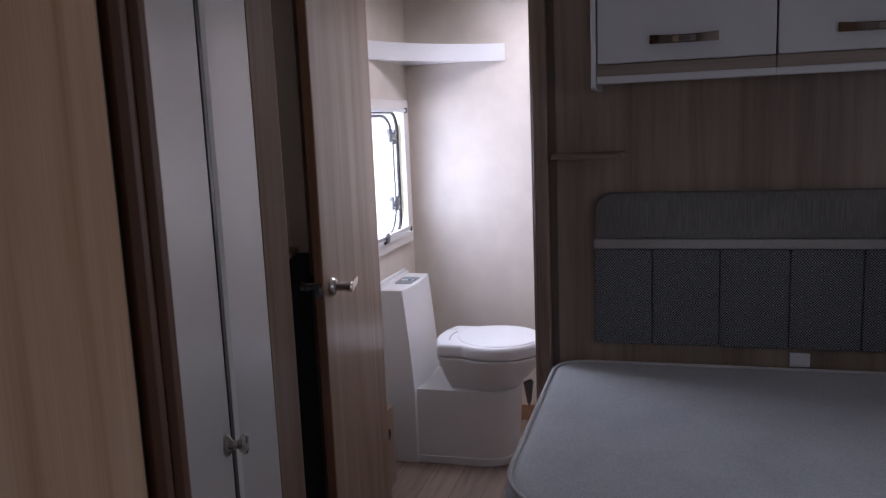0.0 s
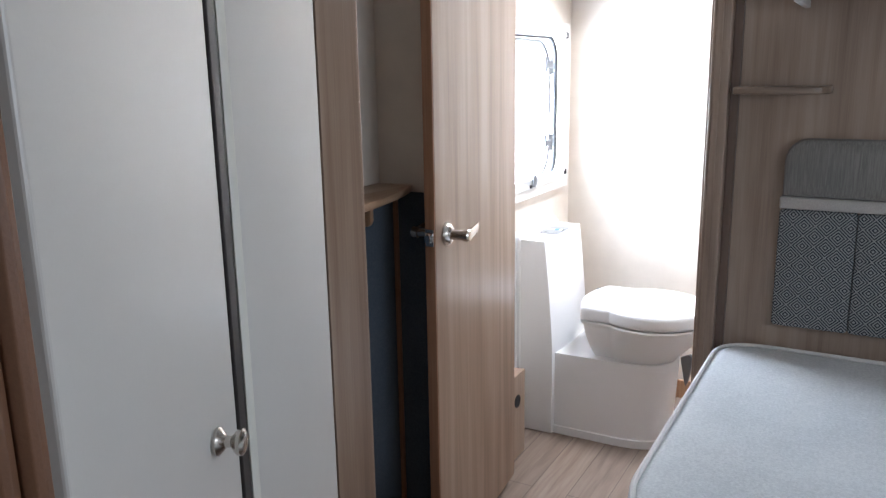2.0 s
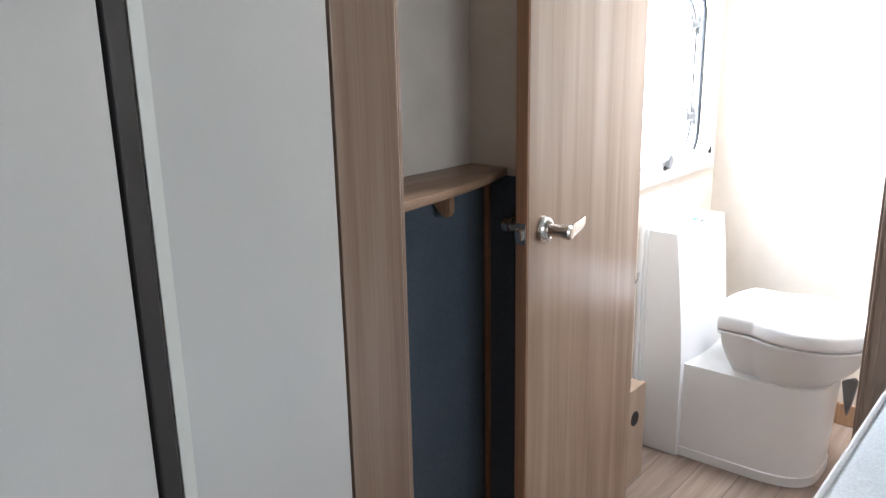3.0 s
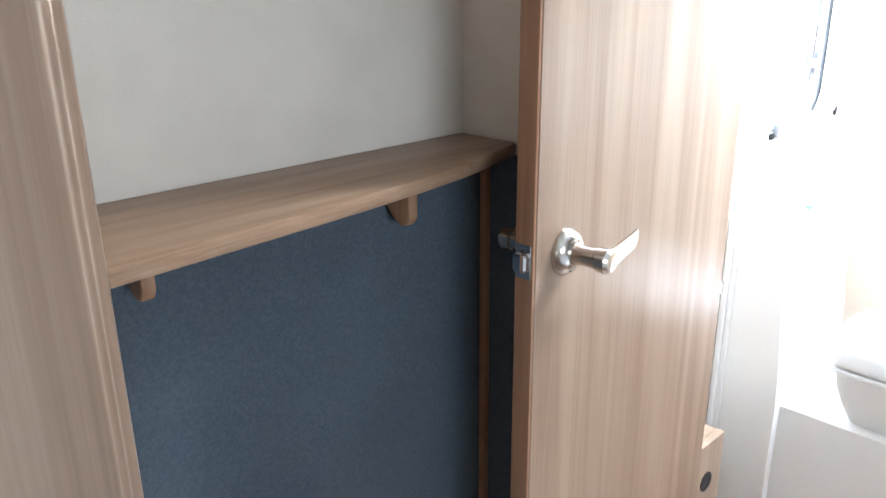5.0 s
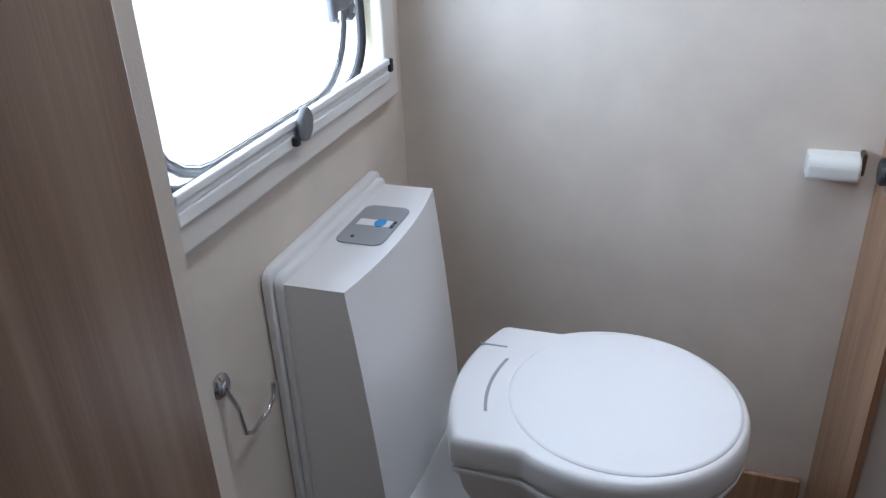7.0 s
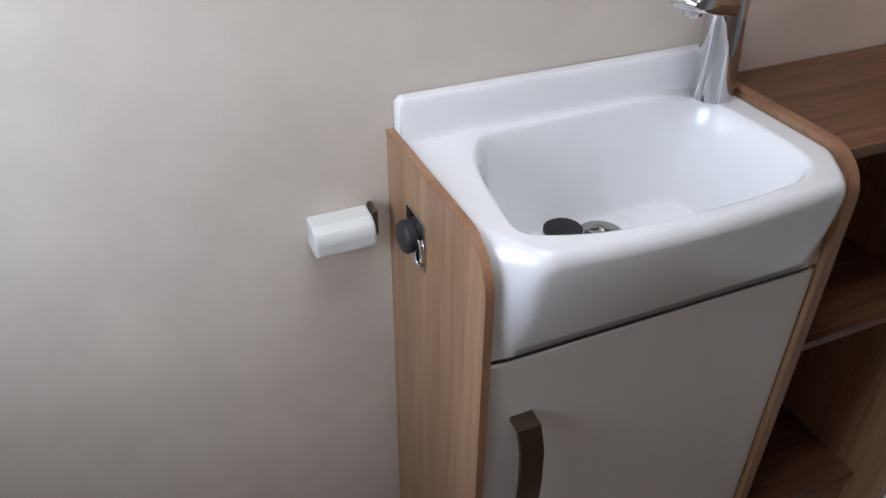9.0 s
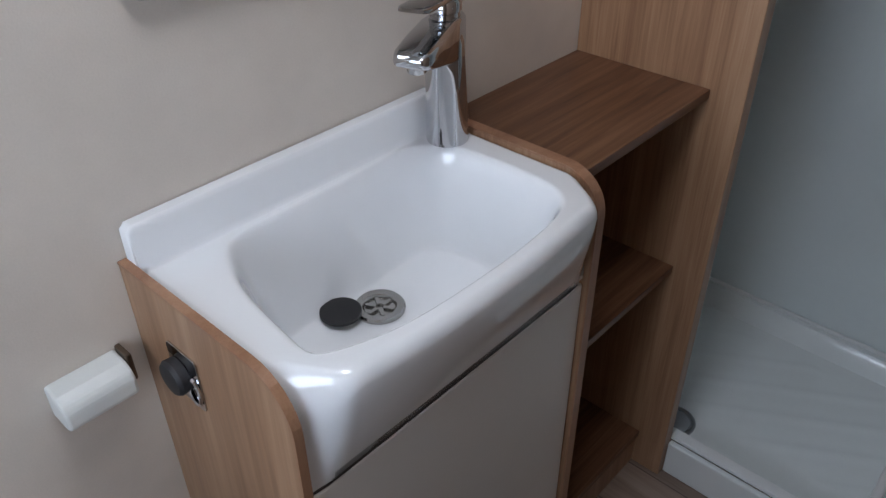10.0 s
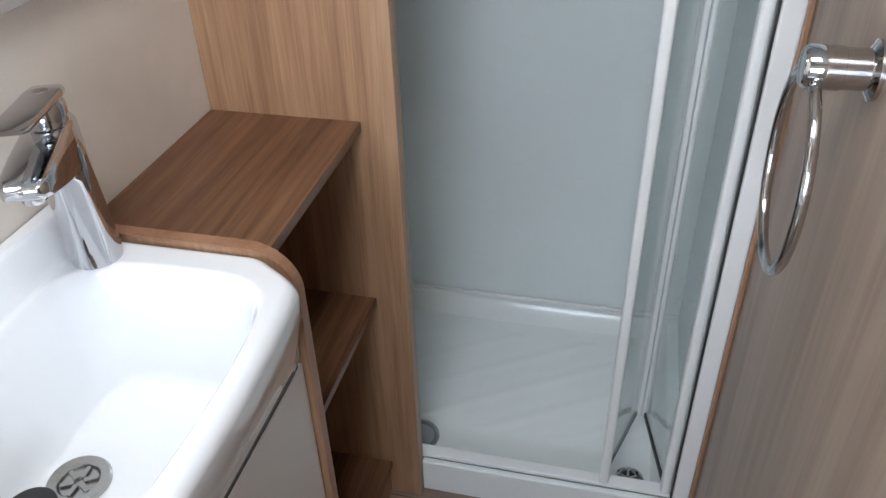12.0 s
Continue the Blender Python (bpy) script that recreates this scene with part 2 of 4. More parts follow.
OAK_SHELF_B = wood("oak_small_shelf", (0.150, 0.102, 0.072), (0.232, 0.168, 0.124), (0.300, 0.228, 0.174), axis="x")
DARK_STRIP = wood("dark_brown_strip", (0.085, 0.052, 0.038), (0.125, 0.080, 0.060), (0.160, 0.105, 0.080), figure=0.7)
EDGE = wood("edge_band", (0.210, 0.098, 0.050), (0.290, 0.150, 0.085), (0.350, 0.195, 0.115), figure=0.7)
PLEAT = coated("brown_leatherette", (0.160, 0.078, 0.043), 0.48, 0.12, 350, 0.2)
WHITE_DOOR = coated("pale_grey_laminate", (0.53, 0.515, 0.485), 0.30, 0.02, 300, 0.02)
WHITE_LOCKER = coated("white_laminate", (0.66, 0.655, 0.645), 0.30, 0.02, 300, 0.02)
WALLPAPER = coated("beige_wallpaper", (0.66, 0.595, 0.525), 0.55, 0.055, 420, 0.22, 9)
CEILING = coated("ceiling_board", (0.76, 0.75, 0.72), 0.6, 0.03, 300, 0.1)
DARK_PANEL = fabric("blue_grey_felt", (0.052, 0.070, 0.092), (0.082, 0.103, 0.128), 260, 0.95, 0.3)
FLOOR = plank_floor("plank_vinyl")
HOLDER = coated("white_holder_plastic", (0.64, 0.66, 0.64), 0.4, 0.02, 200, 0.03)
FRAME_WHITE = coated("window_frame_plastic", (0.70, 0.675, 0.635), 0.4, 0.02, 200, 0.03)
CERAMIC = coated("white_acrylic", (0.80, 0.82, 0.84), 0.09, 0.012, 40, 0.0, coat=0.8)
PLASTIC = coated("white_plastic", (0.79, 0.80, 0.81), 0.30, 0.015, 200, 0.0)
CREAM = coated("cream_plastic", (0.74, 0.68, 0.50), 0.4, 0.02, 200, 0.03)
# lighter than the door laminate, to paint the light on a bevelled edge
LIT_EDGE = coated("lit_edge_laminate", (0.70, 0.69, 0.62), 0.35, 0.02, 200, 0.03)
SHOWER = coated("pale_blue_grey_acrylic", (0.68, 0.735, 0.74), 0.20, 0.02, 60, 0.0, 3)
TRAY = coated("shower_tray_acrylic", (0.76, 0.80, 0.80), 0.20, 0.02, 60, 0.0, 3, coat=0.3)
WHITE_METAL = coated("white_lacquered_metal", (0.76, 0.775, 0.775), 0.30, 0.01, 200, 0.0)
GREY_PLASTIC = coated("grey_plastic", (0.16, 0.165, 0.175), 0.42, 0.05, 200, 0.05)
PANEL_GREY = coated("control_grey", (0.30, 0.32, 0.34), 0.4, 0.03, 200, 0.0)
BLUE = coated("button_blue", (0.02, 0.30, 0.70), 0.35, 0.02, 100, 0.0)
BLACK = coated("black_rubber", (0.014, 0.014, 0.016), 0.55, 0.1, 300, 0.1)
SEAL = coated("dark_seal", (0.022, 0.019, 0.018), 0.45, 0.1, 300, 0.05)
CHROME = metal("chrome", (0.58, 0.585, 0.60), 0.05)
NICKEL = metal("satin_nickel", (0.62, 0.59, 0.55), 0.20)
BRONZE = metal("dark_bronze", (0.17, 0.13, 0.10), 0.32)
BRONZE_SHINE = metal("polished_bronze", (0.24, 0.205, 0.175), 0.14)
STEEL = metal("steel", (0.60, 0.60, 0.60), 0.22)
WASTE_STEEL = metal("waste_steel", (0.46, 0.45, 0.43), 0.24)
GOLD = coated("ochre_strap", (0.42, 0.27, 0.085), 0.45, 0.06, 400, 0.15)
MIRROR = metal("mirror_silver", (0.92, 0.93, 0.93), 0.0)
GLASS = clear("window_acrylic", (0.97, 0.98, 0.98))
SCREEN = clear("shower_screen_acrylic", (0.96, 0.975, 0.972), 0.06)
MATTRESS = fabric("mattress_cloth", (0.50, 0.52, 0.53), (0.66, 0.68, 0.68), 190, 0.95, 0.5)
PIPING = fabric("mattress_piping", (0.60, 0.59, 0.57), (0.74, 0.73, 0.70), 400, 0.95, 0.3)
LINEN = fabric("striped_linen", (0.150, 0.142, 0.132), (0.250, 0.238, 0.220), 330, 0.95, 0.3, (1, 1, 0.04))
BAND = fabric("beige_band", (0.37, 0.345, 0.32), (0.50, 0.475, 0.45), 500, 0.9, 0.2)
DIAMOND = diamond_weave("diamond_weave")

# ---- the setting ----
W, H = 2.25, 1.95          # inner width and height
REAR, FRONT = 0.0, -5.5
WASH, BED = -0.812, -0.838  # faces of the bulkhead between washroom and bedroom


def structure(name, bm, mat, label, category, smooth=False):
    return tagged(part(name, bm, mat, None, "", smooth), label, category, "", "structure")


def holed_wall(x0, x1, y0, y1, z0, z1, axis, holes):
    """A wall with rectangular openings; holes are (lo, hi, z lo, z hi) along its length."""
    a0, a1 = (y0, y1) if axis == "y" else (x0, x1)
    bms, at = [], a0
    def piece(lo, hi, zl, zh):
        if hi - lo > 1e-4 and zh - zl > 1e-4:
            bms.append(box(x0, x1, lo, hi, zl, zh) if axis == "y" else box(lo, hi, y0, y1, zl, zh))
    for lo, hi, zl, zh in sorted(holes):
        piece(at, lo, z0, z1)
        piece(lo, hi, z0, zl)
        piece(lo, hi, zh, z1)
        at = hi
    piece(at, a1, z0, z1)
    return join(*bms)


structure("floor", box(-0.04, W + 0.04, FRONT - 0.04, 0.04, -0.05, 0), FLOOR, "grey-brown plank-effect vinyl floor", "floor")
cb = join(box(-0.04, W + 0.04, FRONT - 0.04, -0.62, H, H + 0.05), box(-0.04, W + 0.04, -0.22, 0.04, H, H + 0.05),
          box(-0.04, 0.54, -0.62, -0.22, H, H + 0.05), box(0.94, W + 0.04, -0.62, -0.22, H, H + 0.05))
structure("ceiling", cb, CEILING, "plain off-white caravan ceiling board with an assumed rooflight opening", "ceiling")
structure("wall_nearside", holed_wall(-0.04, 0, FRONT, 0, 0, H, "y", [(-0.735, -0.095, 0.865, 1.405)]), WALLPAPER,
          "beige wallpapered side wall with a window opening", "wall")
structure("wall_rear", box(0, 1.64, 0, 0.04, 0, H), WALLPAPER, "plain beige wallpapered rear wall", "wall")
# window openings of the offside and front walls are unseen, added for daylight
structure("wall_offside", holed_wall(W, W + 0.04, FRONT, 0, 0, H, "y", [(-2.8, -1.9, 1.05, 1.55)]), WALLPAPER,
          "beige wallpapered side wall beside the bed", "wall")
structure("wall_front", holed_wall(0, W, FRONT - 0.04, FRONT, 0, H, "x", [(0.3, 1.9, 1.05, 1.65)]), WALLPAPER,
          "unseen beige front wall with an assumed wide window opening", "wall")
structure("wall_bulkhead", join(box(0.760, W, BED, WASH, 0, H), box(0.694, 0.7599, WASH - 0.006, WASH, 0, H)), OAK, "oak-effect bulkhead board between bedroom and washroom", "wall")
structure("wall_hinge_side", join(box(0, 0.088, BED, WASH, 0, H), box(0, 0.130, -1.352, BED, 0, H)), WALLPAPER,
          "beige boxed wall behind the washroom door", "wall")
structure("panel_hinge_side", box(0.001, 0.130, -1.3562, -1.3525, 0.001, 0.987), DARK_PANEL, "dark blue-grey lining on the boxed wall below the ledge", "panel")
structure("trim_recess", box(0.0445, 0.056, -1.3666, -1.3566, 0.001, 0.987, 0.002), EDGE, "thin brown corner trim", "trim")
# door post of the washroom opening
post = thing("door_post", (0.72, -0.86, 0), "grooved oak-effect post beside the washroom opening", "door post", "", "structure")
part("post_body", box(0.693, 0.738, -0.885, -0.819, 0, H, 0.004), OAK, post)
part("stop_strip", box(0.684, 0.6925, -0.865, -0.825, 0, H, 0.003), OAK, post)
part("dark_strip", box(0.7385, 0.7595, BED - 0.014, BED + 0.018, 0, H, 0.001), DARK_STRIP, post, "dark brown joint strip")
part("cover_strip", box(0.703, 0.718, -0.889, -0.8855, 0, H, 0.002), OAK, post)

# ---- washroom window ----
win = thing("window_1", (0, -0.415, 0.865), "closed caravan window with white blind frame over bright daylight", "window", "", "structure")
def frame_ring(x0, x1, yo0, yo1, zo0, zo1, yi0, yi1, zi0, zi1, bev):
    return join(box(x0, x1, yo0, yo1, zo0, zi0, bev), box(x0, x1, yo0, yo1, zi1, zo1, bev),
                box(x0, x1, yo0, yi0, zi0, zi1, bev), box(x0, x1, yi1, yo1, zi0, zi1, bev))
part("blind_frame", frame_ring(0.001, 0.022, -0.765, -0.070, 0.828, 1.438, -0.712, -0.124, 0.885, 1.395, 0.004), FRAME_WHITE, win)
part("reveal", frame_ring(-0.030, 0.0005, -0.734, -0.096, 0.866, 1.404, -0.708, -0.1205, 0.8805, 1.3925, 0.0), CREAM, win)
part("side_guide", box(0.0008, 0.014, -0.1236, -0.1208, 0.885, 1.390, 0.0008), CREAM, win)
part("bottom_rail", join(box(0.0225, 0.033, -0.715, -0.128, 0.8915, 0.902, 0.0025), box(0.0225, 0.029, -0.715, -0.128, 0.882, 0.8912, 0.002), box(0.0225, 0.031, -0.715, -0.128, 0.866, 0.8817, 0.002)),
     WHITE_METAL, win, "ridged white blind rail")
part("top_rail", box(0.0225, 0.032, -0.715, -0.128, 1.386, 1.400, 0.002), WHITE_METAL, win)
for zz in (0.886, 1.390):
    part("corner_clip", box(0.0225, 0.034, -0.1275, -0.115, zz - 0.008, zz + 0.014, 0.003), BLACK, win)
part("rail_catch", prism([(-0.462, 0.874), (-0.459, 0.905), (-0.448, 0.916), (-0.436, 0.914), (-0.427, 0.898), (-0.432, 0.880), (-0.445, 0.870)],
                         "x", 0.0335, 0.044, 0.004), GREY_PLASTIC, win, "grey blind catch")
part("catch_shoe", box(0.0315, 0.040, -0.474, -0.4625, 0.870, 0.882, 0.002), BLACK, win)
pane = part("pane", box(-0.024, -0.020, -0.708, -0.1205, 0.8805, 1.3925), GLASS, win)
pane.visible_shadow = False
def bowed(y_a, y_b, z_a, z_b, r, x):
    out = []
    for cy, cz, a in ((y_b - r, z_b - r, 0), (y_a + r, z_b - r, 90), (y_a + r, z_a + r, 180), (y_b - r, z_a + r, 270)):
        out += [(x, cy + r * math.cos(radians(a + 15 * k)), cz + r * math.sin(radians(a + 15 * k))) for k in range(7)]
    return out
part("rubber_seal", tube(bowed(-0.706, -0.132, 0.874, 1.388, 0.075, -0.012), 0.0075, 10, True), BLACK, win)
part("inner_profile", tube(bowed(-0.703, -0.200, 0.882, 1.372, 0.115, -0.010), 0.0062, 10, True), GREY_PLASTIC, win, "grey inner window profile")
part("profile_lip", tube(bowed(-0.697, -0.210, 0.890, 1.362, 0.108, -0.008), 0.0026, 8, True), STEEL, win)
for zl in (1.004, 1.285):
    latch = part("latch", box(-0.012, 0.004, -0.250, -0.196, zl - 0.010, zl + 0.012, 0.005, 3), GREY_PLASTIC, win, "grey plastic window latch")
    part("latch_lever", join(lathe((-0.012, -0.252, zl + 0.024), (1, 0, 0), [(0, 0.011), (0.012, 0.011), (0.015, 0.008)], 14), box(-0.011, 0.003, -0.255, -0.239, zl - 0.022, zl + 0.018, 0.005, 3)), GREY_PLASTIC, latch, "", True)
    part("latch_plate", join(*[lathe((-0.014, -0.182, zl + dz), (1, 0, 0), [(0, 0.015), (0.010, 0.015), (0.013, 0.012)], 20) for dz in (-0.017, 0.017)], box(-0.014, -0.003, -0.197, -0.170, zl - 0.017, zl + 0.017)), GREY_PLASTIC, latch, "", True)
    for y, dz in ((-0.178, -0.017), (-0.178, 0.017), (-0.252, -0.020)):
        part("screw", lathe((-0.001 if y > -0.2 else 0.0062, y, zl + dz), (1, 0, 0), [(0, 0.005), (0.0015, 0.0045), (0.0015, 0.002), (0.0005, 0.0015)], 12), STEEL, latch)

# bright overcast daylight outside
glow = blank("overcast_daylight")
glow[1].remove(glow[3])
em = glow[1].new("ShaderNodeEmission")
em.inputs["Color"].default_value, em.inputs["Strength"].default_value = (0.93, 0.97, 1.0, 1), 3.0
glow[2].new(em.outputs[0], glow[1]["Material Output"].inputs["Surface"])
structure("backdrop", box(-1.62, -1.60, -3.0, 6.0, -1.5, 4.0), glow[0], "plain white overcast daylight outside the window", "backdrop")

# rooflight added out of view, to house the light from above
roof = thing("rooflight", (0.74, -0.42, H), "assumed white framed washroom rooflight, out of view, letting in daylight", "rooflight", "", "structure")
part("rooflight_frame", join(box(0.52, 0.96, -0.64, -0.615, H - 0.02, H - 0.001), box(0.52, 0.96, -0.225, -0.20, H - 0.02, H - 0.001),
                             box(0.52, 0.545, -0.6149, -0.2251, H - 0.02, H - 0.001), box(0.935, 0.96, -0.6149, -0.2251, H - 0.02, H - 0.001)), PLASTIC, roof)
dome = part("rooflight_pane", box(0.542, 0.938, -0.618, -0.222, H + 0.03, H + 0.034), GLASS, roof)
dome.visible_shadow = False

# ---- washroom door, standing open ----
A, B = Vector((0.222, -1.467, 0)), Vector((0.170, -0.905, 0))
U = (B - A).normalized()
N = Vector((U.y, -U.x, 0))       # out of the face that looks to the corridor
door = thing("door_1", (0.20, -1.18, 0), "open oak-effect washroom door with satin lever handles", "door", "", "structure")
def along(d, out, z):
    p = A + U * d + N * out
    return (p.x, p.y, z)
L_LEAF = (B - A).length
part("leaf", prism([along(0.004, 0, 0)[:2], along(L_LEAF, 0, 0)[:2], along(L_LEAF, -0.026, 0)[:2], along(0.004, -0.026, 0)[:2]], "z", 0.03, 1.88, 0.0015), OAK_DOOR, door)
part("edge_band", prism([along(0.0, -0.001, 0)[:2], along(0.0037, -0.0005, 0)[:2], along(0.0037, -0.0255, 0)[:2], along(0.0, -0.025, 0)[:2]], "z", 0.03, 1.88, 0.0008), EDGE, door, "reddish-brown edge band")
def lever_set(side):
    s = 1 if side > 0 else -1
    base = 0.0 if s > 0 else -0.026
    handle = part("handle", lathe(along(0.062, base + s * 0.0005, 0.902), N * s, [(0, 0.0285), (0.004, 0.0285), (0.012, 0.0225), (0.015, 0.0165), (0.0155, 0.0135)], 28), NICKEL, door, "satin nickel lever handle", True)
    part("neck", lathe(along(0.062, base + s * 0.0155, 0.902), N * s, [(0, 0.0132), (0.010, 0.0115), (0.028, 0.0122), (0.030, 0.0142), (0.042, 0.0146), (0.046, 0.0115), (0.0465, 0.006)], 20), NICKEL, handle, "", True)
    pts = [along(0.055, base + s * 0.054, 0.900), along(0.067, base + s * 0.055, 0.901), along(0.091, base + s * 0.054, 0.904), along(0.129, base + s * 0.051, 0.907), along(0.139, base + s * 0.050, 0.907)]
    rings = []
    for p, hw, hh, lean in zip(pts, (0.005, 0.0048, 0.0036, 0.0030, 0.0026), (0.0105, 0.0120, 0.0118, 0.0112, 0.0085), (0, 0, 0, 0, 0.004)):
        c = Vector(p)
        rings.append([c + N * hw * math.copysign(abs(math.cos(k * math.tau / 16)) ** 0.6, math.cos(k * math.tau / 16)) + Vector((0, 0, hh * math.copysign(abs(math.sin(k * math.tau / 16)) ** 0.6, math.sin(k * math.tau / 16)) + lean)) for k in range(16)])
    part("lever", loft(rings), NICKEL, handle, "", True)
    part("lock_pin", lathe(along(0.057, base + s * 0.0105, 0.884), N * s, [(0, 0.004), (0.003, 0.0035)], 12), BLACK, handle)
lever_set(1), lever_set(-1)
part("latch_bolt", join(box(*(lambda p: (p[0] - 0.009, p[0] + 0.009, p[1] - 0.012, p[1] + 0.002, 0.892, 0.916))(along(0, -0.013, 0)), 0.005)), CHROME, door, "chrome latch bolt")
part("latch_plate", box(*(lambda p: (p[0] - 0.0105, p[0] + 0.0105, p[1] - 0.0022, p[1] - 0.0002, 0.884, 0.924))(along(0, -0.013, 0)), 0.0005), STEEL, door)

# ---- washroom: toilet ----
def toilet():
    t = thing("toilet", (0.3, -0.37, 0), "white plastic cassette toilet with closed lid and tall console", "toilet")
    part("back_plate", prism(rounded(-0.547, -0.160, 0.002, 0.722, 0.02), "x", 0.001, 0.014, 0.003), PLASTIC, t)
    part("back_step", prism(rounded(-0.540, -0.168, 0.003, 0.712, 0.015), "x", 0.0145, 0.026, 0.003), PLASTIC, t)
    def section(z, front, top=0.0):
        pts = []
        for k in range(13):
            y = -0.534 + 0.357 * k / 12
            bow = 0.016 * (1 - ((k - 6) / 6) ** 2)
            pts.append((front + bow, y, z + top))
        return [(0.0265, -0.177, z + 0.004), (0.0265, -0.534, z + 0.004)] + pts if top else [(0.0265, -0.177, z), (0.0265, -0.534, z)] + pts
    rings = [section(z, f) for z, f in ((0.002, 0.148), (0.30, 0.148), (0.38, 0.144), (0.46, 0.138), (0.56, 0.129), (0.64, 0.121), (0.70, 0.114))]
    part("console", bevelled(loft(rings), 0.004, 3), PLASTIC, t, "", True)
    ctrl = part("control_panel", prism(rounded(0.036, 0.111, -0.402, -0.268, 0.016), "z", 0.7003, 0.7025, 0.0006), PANEL_GREY, t, "grey flush control panel")
    part("label_strip", box(0.047, 0.100, -0.343, -0.321, 0.7026, 0.7032), PLASTIC, ctrl)
    part("flush_button", loft([[(0.083 + 0.009 * math.cos(k * math.tau / 20), -0.332 + 0.013 * math.sin(k * math.tau / 20), z) for k in range(20)] for z in (0.7033, 0.7043)]), BLUE, ctrl, "blue oval flush button")
    for y in (-0.326, -0.339):
        part("marking", box(0.1015, 0.107, y - 0.005, y + 0.005, 0.7026, 0.7030), BLACK, ctrl)
    part("indicator", box(0.056, 0.061, -0.385, -0.378, 0.7026, 0.7031), BLACK, ctrl)
    # foot
    def foot(z, grow, nose):
        out = []
        hw, cy, x0, x1 = 0.146 + grow, -0.370, 0.105, 0.530 + nose
        for k in range(33):
            a = -math.pi / 2 + math.pi * k / 32
            ca, sa = math.cos(a), math.sin(a)
            out.append((x0 + 0.20 + (x1 - x0 - 0.20) * abs(ca) ** 0.55, cy + hw * abs(sa) ** 0.62 * (1 if sa > 0 else -1), z))
        return [(x0, cy - hw, z)] + out + [(x0, cy + hw, z)]
    part("foot", bevelled(loft([foot(0.0, 0.004, 0.0), foot(0.028, 0.004, 0.0), foot(0.030, 0.0, -0.004), foot(0.15, 0.0, 0.004), foot(0.302, 0.0, 0.012)]), 0.006, 3), PLASTIC, t, "", True)
    def outline(s=1.0, sx=None, shift=0.0, n=160):
        out, cx, cy = [], 0.43, -0.383
        for k in range(n):
            a = math.tau * k / n
            c, q = math.cos(a), math.sin(a)
            ex, rx, ry = 0.02, 0.186, 0.177     # round part
            A2, B2, C2 = (c / rx) ** 2 + (q / ry) ** 2, -2 * ex * c / rx ** 2, (ex / rx) ** 2 - 1
            r = (-B2 + math.sqrt(B2 * B2 - 4 * A2 * C2)) / (2 * A2)
            if c < -0.2:                         # hinge block
                rb = min(0.222 / -c, 0.147 / max(abs(q), 1e-6))
                for _ in range(4):
                    rb = min((0.180 + 0.036 * (1 - (rb * q / 0.147) ** 2)) / -c, 0.147 / max(abs(q), 1e-6))
                if rb * -c > 0.088:
                    r = max(r, rb)
            out.append((cx + shift + r * c * s, cy + r * q * (sx or s)))
        return out
    def ring(s, z, shift=0.0):
        return [(x, y, z) for x, y in outline(s, None, shift)]
    part("bowl", loft([ring(0.60, 0.285, -0.03), ring(0.68, 0.310, -0.025), ring(0.82, 0.350, -0.012), ring(0.92, 0.390, -0.004), ring(0.955, 0.415), ring(0.96, 0.424)]), PLASTIC, t, "", True)
    part("seat", loft([ring(0.96, 0.4245), ring(1.0, 0.4275), ring(1.006, 0.434), ring(1.0, 0.4365), ring(0.95, 0.437)]), PLASTIC, t, "", True)
    lid = part("lid", loft([ring(0.95, 0.4415), ring(0.996, 0.442), ring(1.006, 0.4445), ring(1.008, 0.452), ring(1.005, 0.473), ring(1.0, 0.480), ring(0.988, 0.4865), ring(0.970, 0.4895), ring(0.945, 0.4905), ring(0.6, 0.4915), ring(0.1, 0.492)]), PLASTIC, t, "", True)
    def oval(s, z):
        return [(0.462 + 0.164 * s * math.cos(k * math.tau / 64), -0.383 + 0.160 * s * math.sin(k * math.tau / 64), z) for k in range(64)]
    part("lid_panel", loft([oval(1.0, 0.4895), oval(1.0, 0.4915), oval(0.99, 0.4935), oval(0.965, 0.4945), oval(0.5, 0.4955), oval(0.1, 0.4957)]), PLASTIC, lid, "shallow raised oval panel", True)
    part("hinge_groove", box(0.226, 0.272, -0.302, -0.2975, 0.4885, 0.4914, 0.0008), PANEL_GREY, lid)
    pts = [(0.270 + 0.010 * (k / 5 - 1) ** 2, -0.398 + 0.066 * (k / 5 - 1)) for k in range(11)]
    part("lid_slot", prism([(x - 0.0025, y) for x, y in pts] + [(x + 0.0025, y) for x, y in reversed(pts)], "z", 0.4895, 0.4920), PANEL_GREY, lid, "curved grey finger slot")
    for s in (-1, 1):
        part("hinge", lathe((0.253, -0.383 + s * 0.090, 0.455), (0, s, 0), [(0, 0.010), (0.035, 0.010)], 16), PLASTIC, t)
    part("valve_lever", prism([(0.542, 0.285), (0.575, 0.30), (0.585, 0.29), (0.572, 0.20), (0.564, 0.18), (0.558, 0.20)], "y", -0.33, -0.31, 0.004), GREY_PLASTIC, t, "grey blade valve lever")
    return t
toilet()

# low boxed panel and skirting beside the toilet
box_panel = thing("boxed_pipe_panel", (0.05, -0.75, 0), "low oak-effect pipe box with a round black hole", "panel")
part("front_board", box(0.095, 0.112, -0.810, -0.688, 0.001, 0.296, 0.002), OAK, box_panel)
part("top_board", box(0.001, 0.0945, -0.810, -0.688, 0.278, 0.294, 0.002), OAK, box_panel)
part("vent_hole", lathe((0.1122, -0.752, 0.204), (1, 0, 0), [(0, 0.022), (0.002, 0.022), (0.0022, 0.016), (0.0008, 0.014)], 24), BLACK, box_panel, "black round vent hole")
